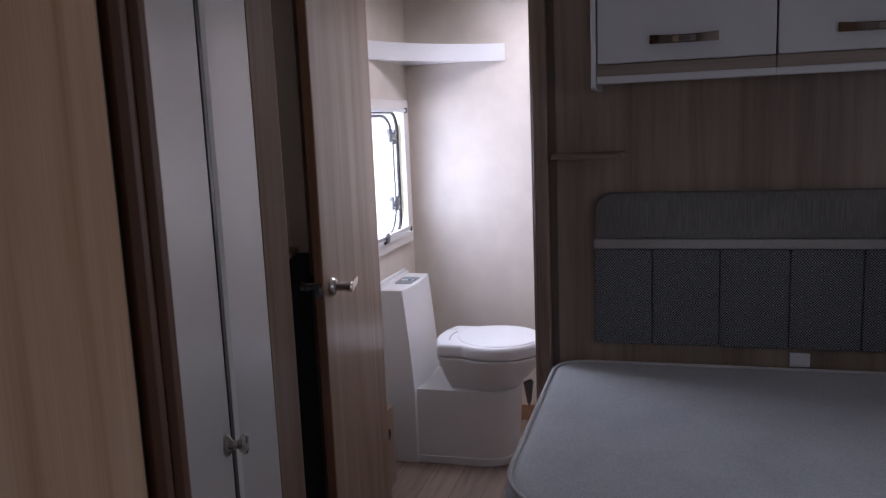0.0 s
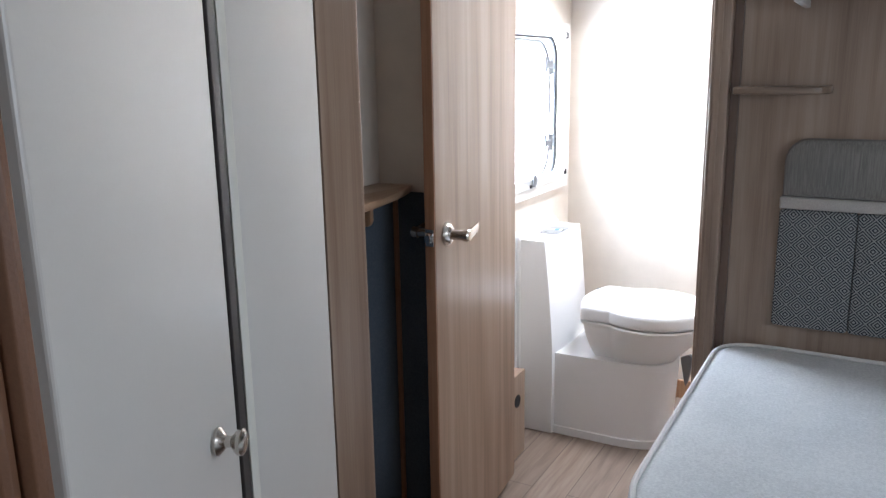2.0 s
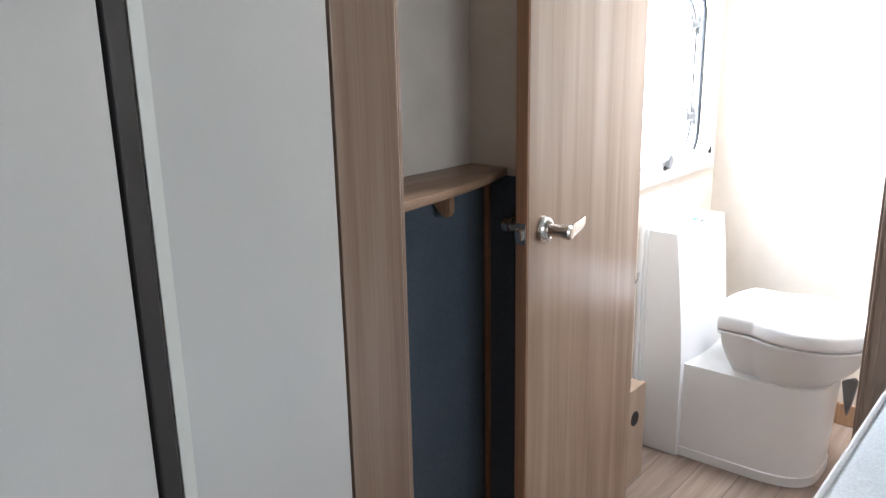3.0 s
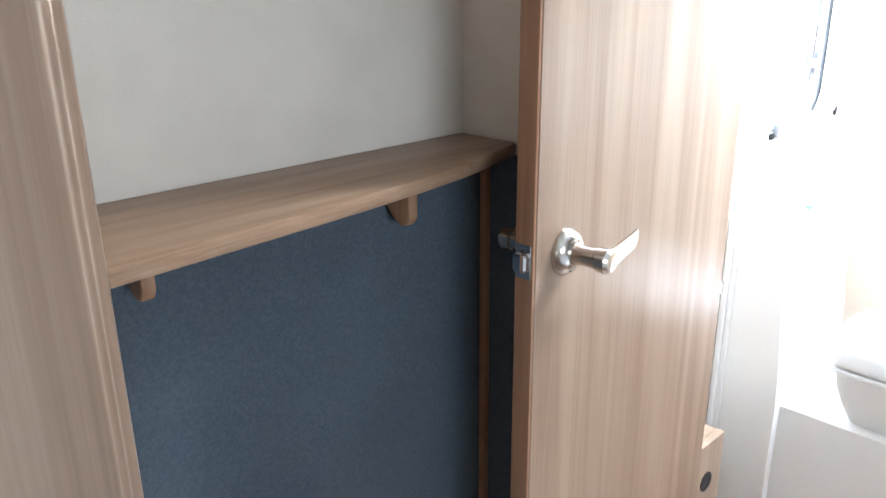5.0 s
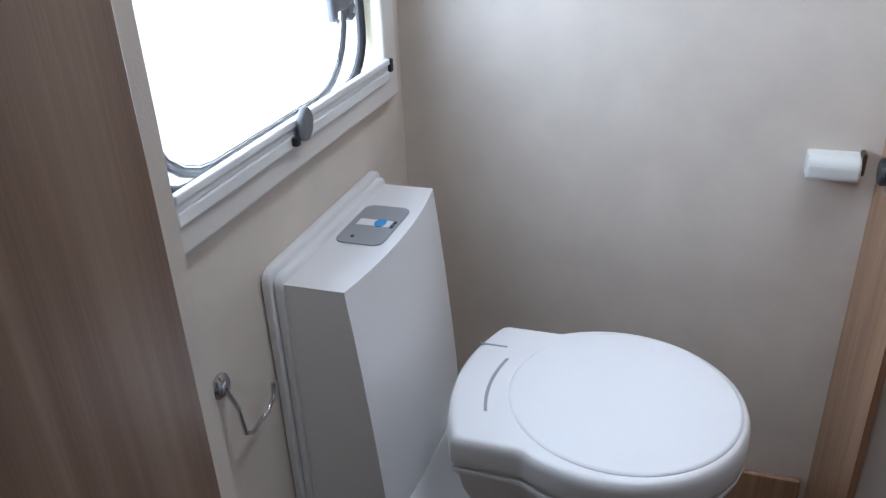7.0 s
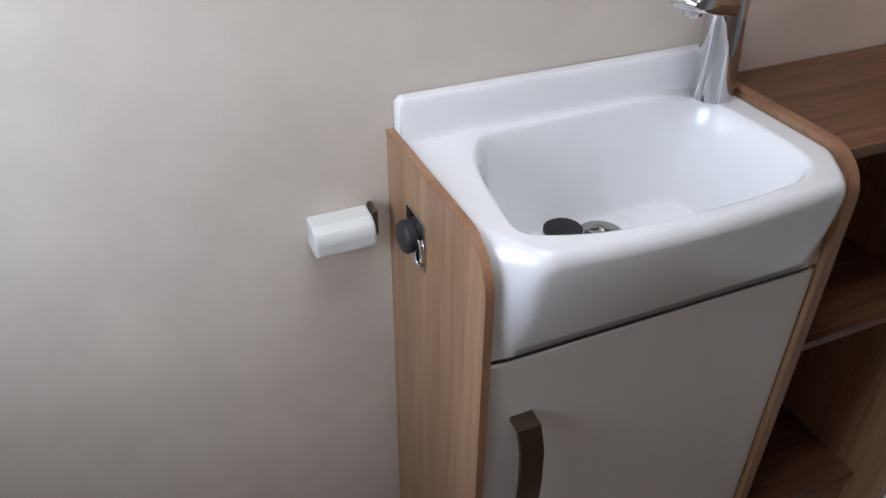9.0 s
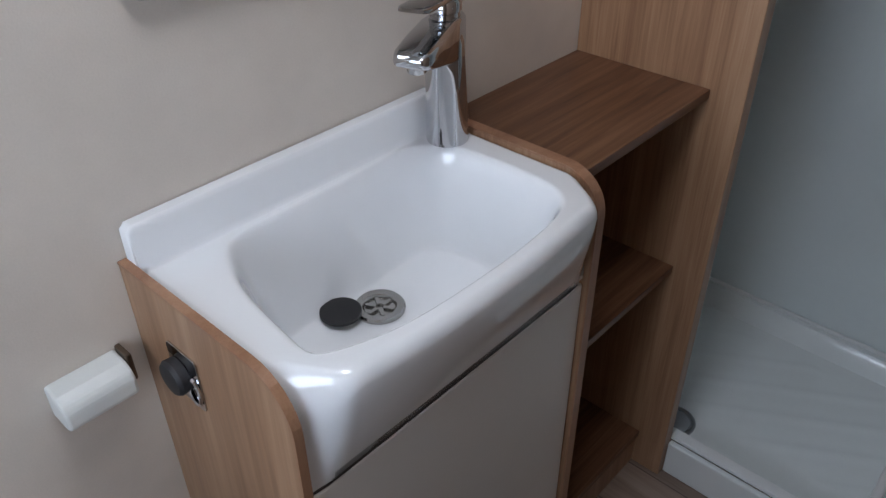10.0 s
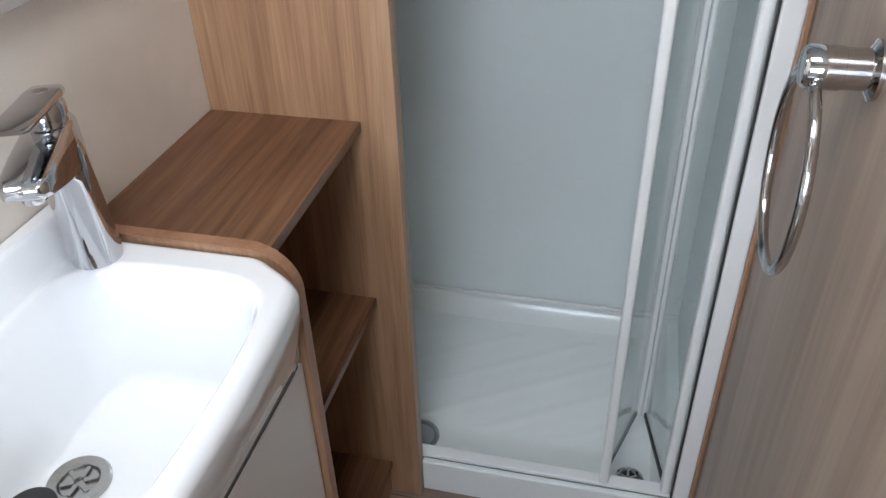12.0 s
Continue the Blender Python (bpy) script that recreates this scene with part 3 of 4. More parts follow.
structure("baseboard", box(0.001, 0.018, -0.687, -0.553, 0.001, 0.075, 0.003), OAK_LONG, "oak-effect skirting board", "skirting board")
structure("baseboard_rear", box(0.10, 0.790, -0.014, -0.001, 0.001, 0.075, 0.003), OAK_WARM, "oak-effect skirting board under the rear wall", "skirting board")

# towel hook by the toilet
hook = thing("wall_hook", (0.0, -0.68, 0.60), "small chrome bent wire hook on the wall", "hook")
part("rosette", lathe((0.0005, -0.668, 0.628), (1, 0, 0), [(0, 0.017), (0.004, 0.017), (0.009, 0.012), (0.010, 0.006)], 24), CHROME, hook, "", True)
part("wire", tube([(0.009, -0.668, 0.624), (0.022, -0.668, 0.598), (0.026, -0.668, 0.560), (0.027, -0.654, 0.551), (0.027, -0.614, 0.556), (0.027, -0.598, 0.564), (0.027, -0.594, 0.584)], 0.0032, 10), CHROME, hook, "", True)

# corner shelf above the window
shelf = thing("corner_shelf", (0.15, -0.15, 1.58), "white curved corner shelf with a deep front edge", "shelf")
arc = []
for k in range(17):
    s = k / 16
    p = Vector((0.0, -0.485, 0)).lerp(Vector((0.442, 0.0, 0)), s)
    p += Vector((-0.74, 0.67, 0)) * 0.075 * 4 * s * (1 - s)
    arc.append((max(p.x, 0.002), min(p.y, -0.002)))
inner = [(0.002 + (x - 0.002) * 0.93, y * 0.93 - 0.002 * 0.07) for x, y in reversed(arc)]
part("fascia", prism(arc + inner, "z", 1.585, 1.655), PLASTIC, shelf, "", True)
part("board", prism([(0.003, -0.003)] + [(x * 0.925 + 0.001, y * 0.925 - 0.001) for x, y in arc], "z", 1.588, 1.60), PLASTIC, shelf)

# paper holder
roll = thing("toilet_paper_holder", (0.73, 0, 0.71), "small ivory plastic paper holder on the rear wall", "paper holder")
part("cover", prism([(-0.001, 0.711), (-0.036, 0.711), (-0.042, 0.716), (-0.042, 0.736), (-0.037, 0.745), (-0.026, 0.751), (-0.001, 0.753)], "x", 0.694, 0.772, 0.004), HOLDER, roll)
part("mount", box(0.7725, 0.779, -0.028, -0.001, 0.720, 0.756, 0.002), BRONZE, roll)

# ---- washroom: basin unit ----
def side_outline(front, top, r=0.055, seg=8):
    pts = [(-0.001, 0.001), (-0.001, top)]
    pts += [(front + r - r * math.sin(radians(90 * k / seg)), top - r + r * math.cos(radians(90 * k / seg))) for k in range(seg + 1)]
    return pts + [(front, 0.001)]


def unit_side(name, x0, x1, parent):
    side = part(name, prism(side_outline(-0.273, 0.846), "x", x0, x1, 0.0), OAK_WARM, parent)
    rim = side_outline(-0.2765, 0.8495, 0.058)[1:]
    inn = side_outline(-0.2733, 0.8463, 0.0553)[1:]
    part("edge_band", prism(rim + inn[::-1], "x", x0 - 0.0008, x1 + 0.0008, 0.0), EDGE, side)
    return side


vanity = thing("vanity_cabinet", (1.05, -0.14, 0), "beige-fronted washbasin cabinet with oak-effect sides", "cabinet")
unit_side("side_panel", 0.803, 0.8115, vanity)
unit_side("side_panel", 1.273, 1.288, vanity)
part("carcass", box(0.8125, 1.2725, -0.250, -0.002, 0.06, 0.660), OAK_WARM, vanity)
vd = part("door", box(0.8140, 1.2705, -0.268, -0.2515, 0.055, 0.690, 0.003), coated("beige_laminate", (0.66, 0.63, 0.59), 0.33, 0.02, 300, 0.02), vanity, "plain beige cabinet door")
hp = [(0.860, -0.266, 0.600), (0.860, -0.288, 0.598), (0.860, -0.299, 0.570), (0.860, -0.302, 0.520), (0.860, -0.299, 0.470), (0.860, -0.288, 0.442), (0.860, -0.266, 0.440)]
rings = []
for i, p in enumerate(hp):
    tdir = (Vector(hp[min(i + 1, 6)]) - Vector(hp[max(i - 1, 0)])).normalized()
    nrm = tdir.cross(Vector((1, 0, 0))).normalized()
    rings.append([Vector(p) + Vector((sx * 0.0145, 0, 0)) + nrm * sn * 0.003 for sx, sn in ((-1, -1), (1, -1), (1, 1), (-1, 1))])
part("handle", bevelled(loft(rings), 0.001, 1), BRONZE, vd, "dark bronze bow handle", True)
part("plinth", box(0.8125, 1.2725, -0.235, -0.002, 0.001, 0.054), OAK_WARM, vanity)
lock = part("catch_plate", prism(rounded(-0.122, -0.068, 0.716, 0.786, 0.006), "x", 0.8005, 0.8028, 0.0006), CHROME, vanity, "chrome plate with black round knob")
part("catch_knob", lathe((0.800, -0.088, 0.752), (-1, 0, 0), [(0, 0.020), (0.010, 0.021), (0.014, 0.018), (0.015, 0.010)], 24), BLACK, lock, "", True)
part("catch_ring", tube([(0.7985, -0.112 + 0.010 * math.cos(k * math.tau / 20), 0.742 + 0.017 * math.sin(k * math.tau / 20)) for k in range(20)], 0.0022, 8, True), CHROME, lock)

# basin
def basin():
    b = thing("washbasin", (1.05, -0.14, 0.70), "glossy white washbasin with a deep trapezoid bowl and apron", "washbasin")
    poly = [(0.850, -0.250), (0.925, -0.282), (1.045, -0.290), (1.130, -0.288), (1.203, -0.274), (1.230, -0.245), (1.237, -0.165), (1.226, -0.078),
            (1.186, -0.040), (0.905, -0.046), (0.868, -0.105)]
    centre = Vector((1.045, -0.155))
    lines = []
    for i, p in enumerate(poly):
        a, c = Vector(p), Vector(poly[(i + 1) % len(poly)])
        n = Vector((-(c - a).y, (c - a).x)).normalized()
        if n.dot(centre - a) < 0:
            n = -n
        lines.append((a, n))
    def inside(x, y):
        ds = [n.dot(Vector((x, y)) - a) for a, n in lines]
        k = 130.0
        return -math.log(sum(math.exp(-k * min(d, 0.5)) for d in ds)) / k
    def height(x, y):
        d = inside(x, y)
        z = 0.843 - 0.143 * (smooth01((d + 0.004) / 0.042) * 0.93 + 0.07 * smooth01(d / 0.11))
        seat = 1 - smooth01((math.hypot(x - 1.049, y + 0.118) - 0.036) / 0.03)    # flat round the waste
        z += (0.7005 - z) * seat
        return z + 0.048 * smooth01((y + 0.032) / 0.016)
    nx, ny, rows = 150, 100, []
    X0, X1 = 0.8128, 1.2722
    xs = [X0 + (X1 - X0) * (i / nx) for i in range(nx + 1)]
    def off(x):
        return abs(x - 1.0455) / 0.2267
    def front(x):
        """The bowed upper edge of the apron, with a facet at each end."""
        s = off(x)
        return -0.310 + 0.017 * s ** 2 + 0.030 * math.log(1 + math.exp((s - 0.86) / 0.022)) * 0.022 / 0.14
    def foot(x):
        return -0.2685 + 0.0025 * smooth01((off(x) - 0.9) / 0.1)
    def roll(x):
        return 0.014 + 0.028 * smooth01((off(x) - 0.78) / 0.22)
    def end_drop(x):
        return 0.006 * (1 - smooth01(min(x - X0, X1 - x) / 0.007))
    for j in range(ny + 1):
        row = []
        for x in xs:
            y = -0.002 + (front(x) + roll(x) + 0.002) * j / ny
            row.append((x, y, height(x, y) - end_drop(x)))
        rows.append(row)
    for k in range(1, 11):
        a = radians(90 * k / 10)
        rows.append([(x, front(x) + roll(x) * (1 - math.sin(a)), height(x, front(x) + roll(x)) - end_drop(x) - roll(x) * 1.2 * (1 - math.cos(a))) for x in xs])
    tops = rows[-1]
    for k in range(1, 9):
        t = k / 8
        rows.append([(x, front(x) + (foot(x) - front(x)) * t ** 1.35, p[2] + (0.6975 - p[2]) * t) for x, p in zip(xs, tops)])
    rows.append([(x, -0.2525, 0.6975) for x in xs])
    rows = [[(X0, r[0][1], min(r[0][2], 0.80))] + r + [(X1, r[-1][1], min(r[-1][2], 0.80))] for r in rows]
    bm = bmesh.new()
    vs = [[bm.verts.new(p) for p in r] for r in rows]
    for r0, r1 in zip(vs, vs[1:]):
        for i in range(nx + 2):
            bm.faces.new((r0[i], r0[i + 1], r1[i + 1], r1[i]))
    bmesh.ops.remove_doubles(bm, verts=bm.verts, dist=1e-6)
    bowl = part("bowl", bm, CERAMIC, b, "", True)
    bowl.data.set_sharp_from_angle(angle=radians(75))
    # dark strip added under the apron to draw its shadow line
    lip = [(x, foot(x) + 0.001) for x in xs[2:-2:6]]
    part("seal", prism(lip + [(lip[-1][0], -0.2525), (lip[0][0], -0.2525)], "z", 0.6915, 0.6972), SEAL, b, "dark strip standing in for the apron's shadow line")
    zb = height(1.049, -0.118) + 0.0035
    waste = part("waste", lathe((1.049, -0.118, zb - 0.002), (0, 0, 1), [(0, 0.032), (0.003, 0.032), (0.0055, 0.030), (0.0045, 0.0215), (0.002, 0.0195), (-0.001, 0.0188)], 32), WASTE_STEEL, b, "steel basin waste", True)
    part("grid", join(*[prism([(1.049 + r * math.cos(a + w), -0.118 + r * math.sin(a + w)) for r, w in ((0.0055, -0.5), (0.0185, -0.11), (0.0185, 0.11), (0.0055, 0.5))], "z", zb - 0.001, zb + 0.001)
                        for a in [k * math.tau / 6 for k in range(6)]]), WASTE_STEEL, waste)
    part("sump", lathe((1.049, -0.118, zb - 0.003), (0, 0, 1), [(0, 0.0185), (0.0008, 0.0185)], 24), BLACK, waste)
    zp = height(1.003, -0.099)
    plug = tagged(part("basin_plug", lathe((1.003, -0.099, zp + 0.002), (0, 0, 1), [(0, 0.016), (0.005, 0.018), (0.007, 0.0255), (0.011, 0.0255), (0.0125, 0.022), (0.0125, 0.003)], 32), BLACK, None, "", True),
                  "black rubber plug lying beside the basin waste", "plug")
    return b
basin()

# tap
def mixer_tap():
    t = thing("tap", (1.227, -0.062, 0.843), "chrome single-lever mixer tap on the basin", "tap")
    d = Vector((-0.93, -0.37, 0)).normalized()
    s = Vector((-d.y, d.x, 0))
    o = Vector((1.236, -0.061, 0.8435))

    def oval(c, a, b2, n=28, tilt=0.0):
        return [c + d * a * math.cos(k * math.tau / n) + s * b2 * math.sin(k * math.tau / n) + Vector((0, 0, tilt * math.cos(k * math.tau / n))) for k in range(n)]
    up = Vector((0, 0, 1))
    part("body", loft([oval(o, 0.0275, 0.0275), oval(o + up * 0.004, 0.028, 0.028), oval(o + up * 0.06 + d * 0.003, 0.0262, 0.0262), oval(o + up * 0.105 + d * 0.007, 0.0254, 0.0254),
                       oval(o + up * 0.136 + d * 0.009, 0.0245, 0.0245), oval(o + up * 0.147 + d * 0.010, 0.021, 0.021), oval(o + up * 0.151 + d * 0.010, 0.014, 0.014)]), CHROME, t, "", True)
    prof = [(-0.0225, 0.100, 0.164, 0.014), (-0.010, 0.106, 0.166, 0.0205), (0.03, 0.116, 0.167, 0.0228), (0.070, 0.127, 0.163, 0.0238), (0.106, 0.137, 0.158, 0.0232), (0.116, 0.141, 0.155, 0.0195), (0.119, 0.145, 0.152, 0.0145)]
    rings = []
    for x, lo, hi, w in prof:
        c = o + d * x
        q = min(0.007, (hi - lo) / 2.4, w * 0.7)
        rings.append([c + s * p + up * z for p, z in rounded(-w, w, lo, hi, q, 4)])
    part("spout", loft(rings), CHROME, t, "", True)
    part("aerator", lathe(o + d * 0.096 + up * 0.140, -up, [(0, 0.0115), (0.009, 0.0115), (0.011, 0.010)], 24), STEEL, t, "", True)
    part("cartridge", lathe(o + d * 0.006 + up * 0.162, up + d * 0.08, [(0, 0.0185), (0.010, 0.0185), (0.0115, 0.0205), (0.022, 0.0205), (0.027, 0.017)], 28), CHROME, t, "", True)
    rings = []
    for x, z, w, th in ((-0.022, 0.188, 0.012, 0.004), (-0.016, 0.1885, 0.0165, 0.0055), (0.0, 0.190, 0.0185, 0.0055), (0.045, 0.195, 0.0185, 0.0036), (0.100, 0.201, 0.0185, 0.0027), (0.108, 0.202, 0.015, 0.002)):
        c = o + d * x + up * z
        rings.append([c + s * p + up * q for p, q in rounded(-w, w, -th, th, th * 0.8, 3)])
    lev = part("lever", loft(rings), CHROME, t, "", True)
    part("marker", lathe(o + d * 0.002 + up * 0.1955, up, [(0, 0.0075), (0.0008, 0.0070)], 20), NICKEL, lev, "round nickel hot and cold mark")
mixer_tap()

# open shelf unit beside the basin
rack = thing("open_shelf_unit", (1.46, -0.12, 0), "open oak-effect shelf unit with empty shelves", "shelf unit")
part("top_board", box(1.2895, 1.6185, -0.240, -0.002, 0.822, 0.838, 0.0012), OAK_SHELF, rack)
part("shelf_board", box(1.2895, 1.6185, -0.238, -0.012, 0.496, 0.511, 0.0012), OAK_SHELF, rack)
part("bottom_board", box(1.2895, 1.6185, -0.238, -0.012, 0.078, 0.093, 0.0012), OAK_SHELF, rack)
# dark wood here puts the shade inside the unit into the colour
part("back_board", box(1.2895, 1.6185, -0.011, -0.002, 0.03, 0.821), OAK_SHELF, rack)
part("plinth", box(1.2895, 1.6185, -0.232, -0.22, 0.001, 0.0775), OAK_WARM, rack)
structure("panel_shower_side", box(1.619, 1.6485, -0.294, -0.001, 0.001, H - 0.002, 0.0015), OAK_WARM, "tall oak-effect panel between shelf unit and shower", "panel")

# mirror
mir = thing("mirror", (1.18, 0, 1.1), "wall mirror with a warm grey lower rail above the basin", "mirror")
low = [(0.870, 1.131)] + [(0.888 - 0.018 * math.cos(radians(15 * k)), 1.117 - 0.018 * math.sin(radians(15 * k))) for k in range(7)] + [(1.500, 1.099), (1.500, 1.131)]
part("lower_rail", prism(low, "y", -0.018, -0.001, 0.0012), coated("warm_grey_rail", (0.42, 0.395, 0.37), 0.4, 0.03), mir, "warm grey lower rail with a rounded corner")
part("lip", box(0.871, 1.499, -0.0195, -0.0125, 1.1313, 1.1333), WHITE_METAL, mir, "thin pale edge under the glass")
part("backing", box(0.872, 1.498, -0.0125, -0.001, 1.1336, 1.724), PANEL_GREY, mir)
part("glass", box(0.870, 1.500, -0.0175, -0.0130, 1.1336, 1.725, 0.001), MIRROR, mir)

# ---- shower ----
structure("wall_shower_back", box(2.205, 2.249, WASH, -0.001, 0.0, H - 0.002), SHOWER, "pale blue-grey acrylic shower back wall", "shower wall")
structure("wall_shower_rear", box(1.650, 2.204, -0.014, -0.001, 0.0, H - 0.002), SHOWER, "pale blue-grey acrylic shower side wall", "shower wall")
structure("wall_shower_bed", box(1.672, 2.204, WASH + 0.001, WASH + 0.014, 0.0, H - 0.002), SHOWER, "pale blue-grey acrylic shower side wall", "shower wall")


def shower_tray():
    t = thing("shower_tray", (1.92, -0.4, 0), "white acrylic shower tray with ribbed floor and raised rim", "shower tray")
    x0, x1, y0, y1 = 1.650, 2.2045, -0.797, -0.0145
    nx, ny = 70, 90
    bm = bmesh.new()
    def z(x, y):
        d = min(x1 - x, y - y0, y1 - y)
        rim = 0.030 + 0.048 * smooth01((0.050 - d) / 0.026)
        lip = smooth01((1.702 - x) / 0.020)
        h = max(rim if d < 0.055 else 0.030, 0.030 + 0.055 * lip)
        if 0.09 < min(d, x - 1.70) and y > -0.68:
            q = ((x - 1.70) * 0.85 + (y + 0.4) * 0.5) / 0.085
            h += 0.0018 * max(0.0, math.cos(math.tau * q)) ** 4
        return h
    vs = [[bm.verts.new((x0 + (x1 - x0) * i / nx, y0 + (y1 - y0) * j / ny, z(x0 + (x1 - x0) * i / nx, y0 + (y1 - y0) * j / ny))) for i in range(nx + 1)] for j in range(ny + 1)]
    for a, b in zip(vs, vs[1:]):
        for i in range(nx):
            bm.faces.new((a[i], a[i + 1], b[i + 1], b[i]))
    part("floor_pan", bm, TRAY, t, "", True)
    part("front_sill", box(1.636, 1.6495, -0.797, -0.2945, 0.001, 0.085, 0.003), TRAY, t)
    part("sill_track", box(1.6498, 1.675, -0.775, -0.300, 0.086, 0.094, 0.002), WHITE_METAL, t, "white door track")
    for x, y, k in ((1.722, -0.701, 0.86), (1.745, -0.257, 1.25)):
        w = part("waste", lathe((x, y, 0.031), (0, 0, 1), [(0, 0.036 * k), (0.003, 0.036 * k), (0.004, 0.031 * k), (0.002, 0.027 * k), (0.001, 0.024 * k)], 32), CHROME, t, "chrome shower waste", True)
        if k < 1:
            part("grid", join(*[prism([(x + q * k * math.cos(a + g), y + q * k * math.sin(a + g)) for q, g in ((0.006, -0.5), (0.024, -0.12), (0.024, 0.12), (0.006, 0.5))], "z", 0.0325, 0.0345)
                                for a in [n * math.tau / 6 for n in range(6)]]), STEEL, w)
            part("sump", lathe((x, y, 0.0318), (0, 0, 1), [(0, 0.0235 * k), (0.0006, 0.0235 * k)], 24), BLACK, w)
        else:
            part("cap", lathe((x, y, 0.0318), (0, 0, 1), [(0, 0.0265 * k), (0.0015, 0.0265 * k), (0.003, 0.018 * k)], 28), PANEL_GREY, w, "grey waste cap", True)
    part("corner_bead", tube([(2.198, -0.795, 0.081), (2.198, -0.016, 0.081)], 0.005, 8), WHITE_METAL, t)
shower_tray()

# folding shower door
fold = thing("folding_shower_door", (1.70, -0.72, 0.09), "white framed folding shower screen, folded open", "shower door")
Z0, Z1 = 0.097, 1.88
part("wall_channel", box(1.640, 1.675, -0.808, -0.779, 0.0945, Z1, 0.003), WHITE_METAL, fold)
part("seal_strip", box(1.642, 1.650, -0.7785, -0.7755, 0.0945, Z1), SEAL, fold, "dark seal strip")
P, Q, R = (1.660, -0.652), (1.850, -0.718), (1.662, -0.766)
def stile(name, c, wx, wy, lo=Z0):
    part(name, prism(rounded(c[0] - wx, c[0] + wx, c[1] - wy, c[1] + wy, min(wx, wy) * 0.6, 4), "z", lo, Z1), WHITE_METAL, fold, "", True)
stile("leading_stile", P, 0.012, 0.0085), stile("hinge_stile", R, 0.012, 0.009)
stile("fold_stile", (Q[0], Q[1] + 0.006), 0.010, 0.0052), stile("fold_stile", (Q[0], Q[1] - 0.006), 0.010, 0.0052)
for a, b in ((P, (Q[0], Q[1] + 0.006)), (R, (Q[0], Q[1] - 0.006))):
    av, bv = Vector(a), Vector(b)
    d = (bv - av).normalized()
    a2, b2 = av + d * 0.0135, bv - d * 0.0115
    sc = part("screen", slab(a2, b2, 0.003, Z0 + 0.0115, Z1 - 0.02), SCREEN, fold, "clear acrylic screen")
    sc.visible_shadow = False
    part("bottom_seal", slab(a2, b2, 0.005, Z0, Z0 + 0.011, 0.001), SEAL, fold, "black bottom seal")
    part("top_bar", slab(a2, b2, 0.006, Z1 - 0.0195, Z1, 0.001), WHITE_METAL, fold)
structure("trim_bulkhead", box(1.618, 1.636, WASH + 0.0005, WASH + 0.006, 0.001, H - 0.002, 0.001), EDGE, "reddish wooden edge strip beside the shower frame", "trim")

# towel ring
ring = thing("towel_ring", (1.30, WASH, 1.06), "chrome towel ring on the bulkhead", "towel ring")
part("rosette", lathe((1.330, WASH + 0.0005, 1.072), (0, 1, 0), [(0, 0.026), (0.004, 0.026), (0.006, 0.022), (0.008, 0.0185)], 28), CHROME, ring, "", True)
part("arm", lathe((1.330, WASH + 0.0085, 1.072), (0, 1, 0), [(0, 0.018), (0.020, 0.018), (0.0205, 0.019), (0.030, 0.019), (0.048, 0.019), (0.052, 0.016), (0.053, 0.007)], 28), CHROME, ring, "", True)
part("ring", tube([(1.334 + 0.084 * math.cos(k * math.tau / 56), WASH + 0.050, 0.968 + 0.097 * math.sin(k * math.tau / 56)) for k in range(56)], 0.0054, 12, True), CHROME, ring, "", True)

# ---- bedroom: recess with ledge ----
ledge = thing("ledge_shelf", (0.12, -1.66, 1.0), "narrow oak-effect wall ledge with a curved front", "shelf")
front = [(0.186, -1.978), (0.182, -1.90), (0.173, -1.80), (0.165, -1.71), (0.157, -1.63), (0.148, -1.56), (0.136, -1.49), (0.121, -1.43), (0.105, -1.380), (0.097, -1.355)]
part("board", prism([(0.001, -1.355), (0.001, -1.978)] + front, "z", 0.988, 1.005, 0.003), OAK_LONG, ledge, "", True)
for y in (-1.838, -1.525):
    part("bracket", prism([(0.0445, 0.9875), (0.092, 0.9875), (0.092, 0.942), (0.086, 0.932), (0.076, 0.929), (0.062, 0.936), (0.0445, 0.956)], "y", y - 0.007, y + 0.007, 0.003), OAK_WARM, ledge, "small oak-effect bracket block")
structure("panel_recess", box(0.001, 0.044, -1.978, -1.367, 0.001, 0.9875), DARK_PANEL, "dark blue-grey lining panel below the ledge", "panel")
structure("baseboard_recess", box(0.0445, 0.055, -1.978, -1.367, 0.001, 0.06, 0.002), OAK_LONG, "oak-effect skirting board in the recess", "skirting board")

# ---- bedroom: wardrobe ----
wardrobe = thing("wardrobe", (0.25, -2.3, 0), "pale grey wardrobe with angled doors and oak-effect end post", "wardrobe")
part("carcass", prism([(0.002, -1.999), (0.370, -1.999), (0.372, -2.09), (0.438, -2.345), (0.575, -2.66), (0.575, -2.70), (0.002, -2.70)], "z", 0.002, H - 0.004), OAK, wardrobe)
part("end_panel", box(0.002, 0.372, -1.998, -1.981, 0.002, H - 0.004, 0.002), OAK_DOOR, wardrobe)
part("end_post", prism([(0.396, -2.084), (0.393, -1.986), (0.3905, -1.9835), (0.3905, -1.9805), (0.3885, -1.979), (0.3875, -1.974), (0.380, -1.971), (0.3725, -1.971), (0.3725, -2.084)], "z", 0.002, H - 0.004, 0.0008), OAK_DOOR, wardrobe)
def door_slab(a, b, label):
    a, b = Vector(a), Vector(b)
    u = (b - a).normalized()
    n = Vector((-u.y, u.x))
    if n.x > 0:
        n = -n
    pts = [a + u * 0.002, b - u * 0.002, b + n * 0.018, a + n * 0.018]
    return part("door", prism([tuple(p) for p in pts], "z", 0.06, 1.90, 0.0035, 3), WHITE_DOOR, wardrobe, label)
left_door = door_slab((0.611, -2.667), (0.4715, -2.362), "pale grey hinged wardrobe door with a round knob")
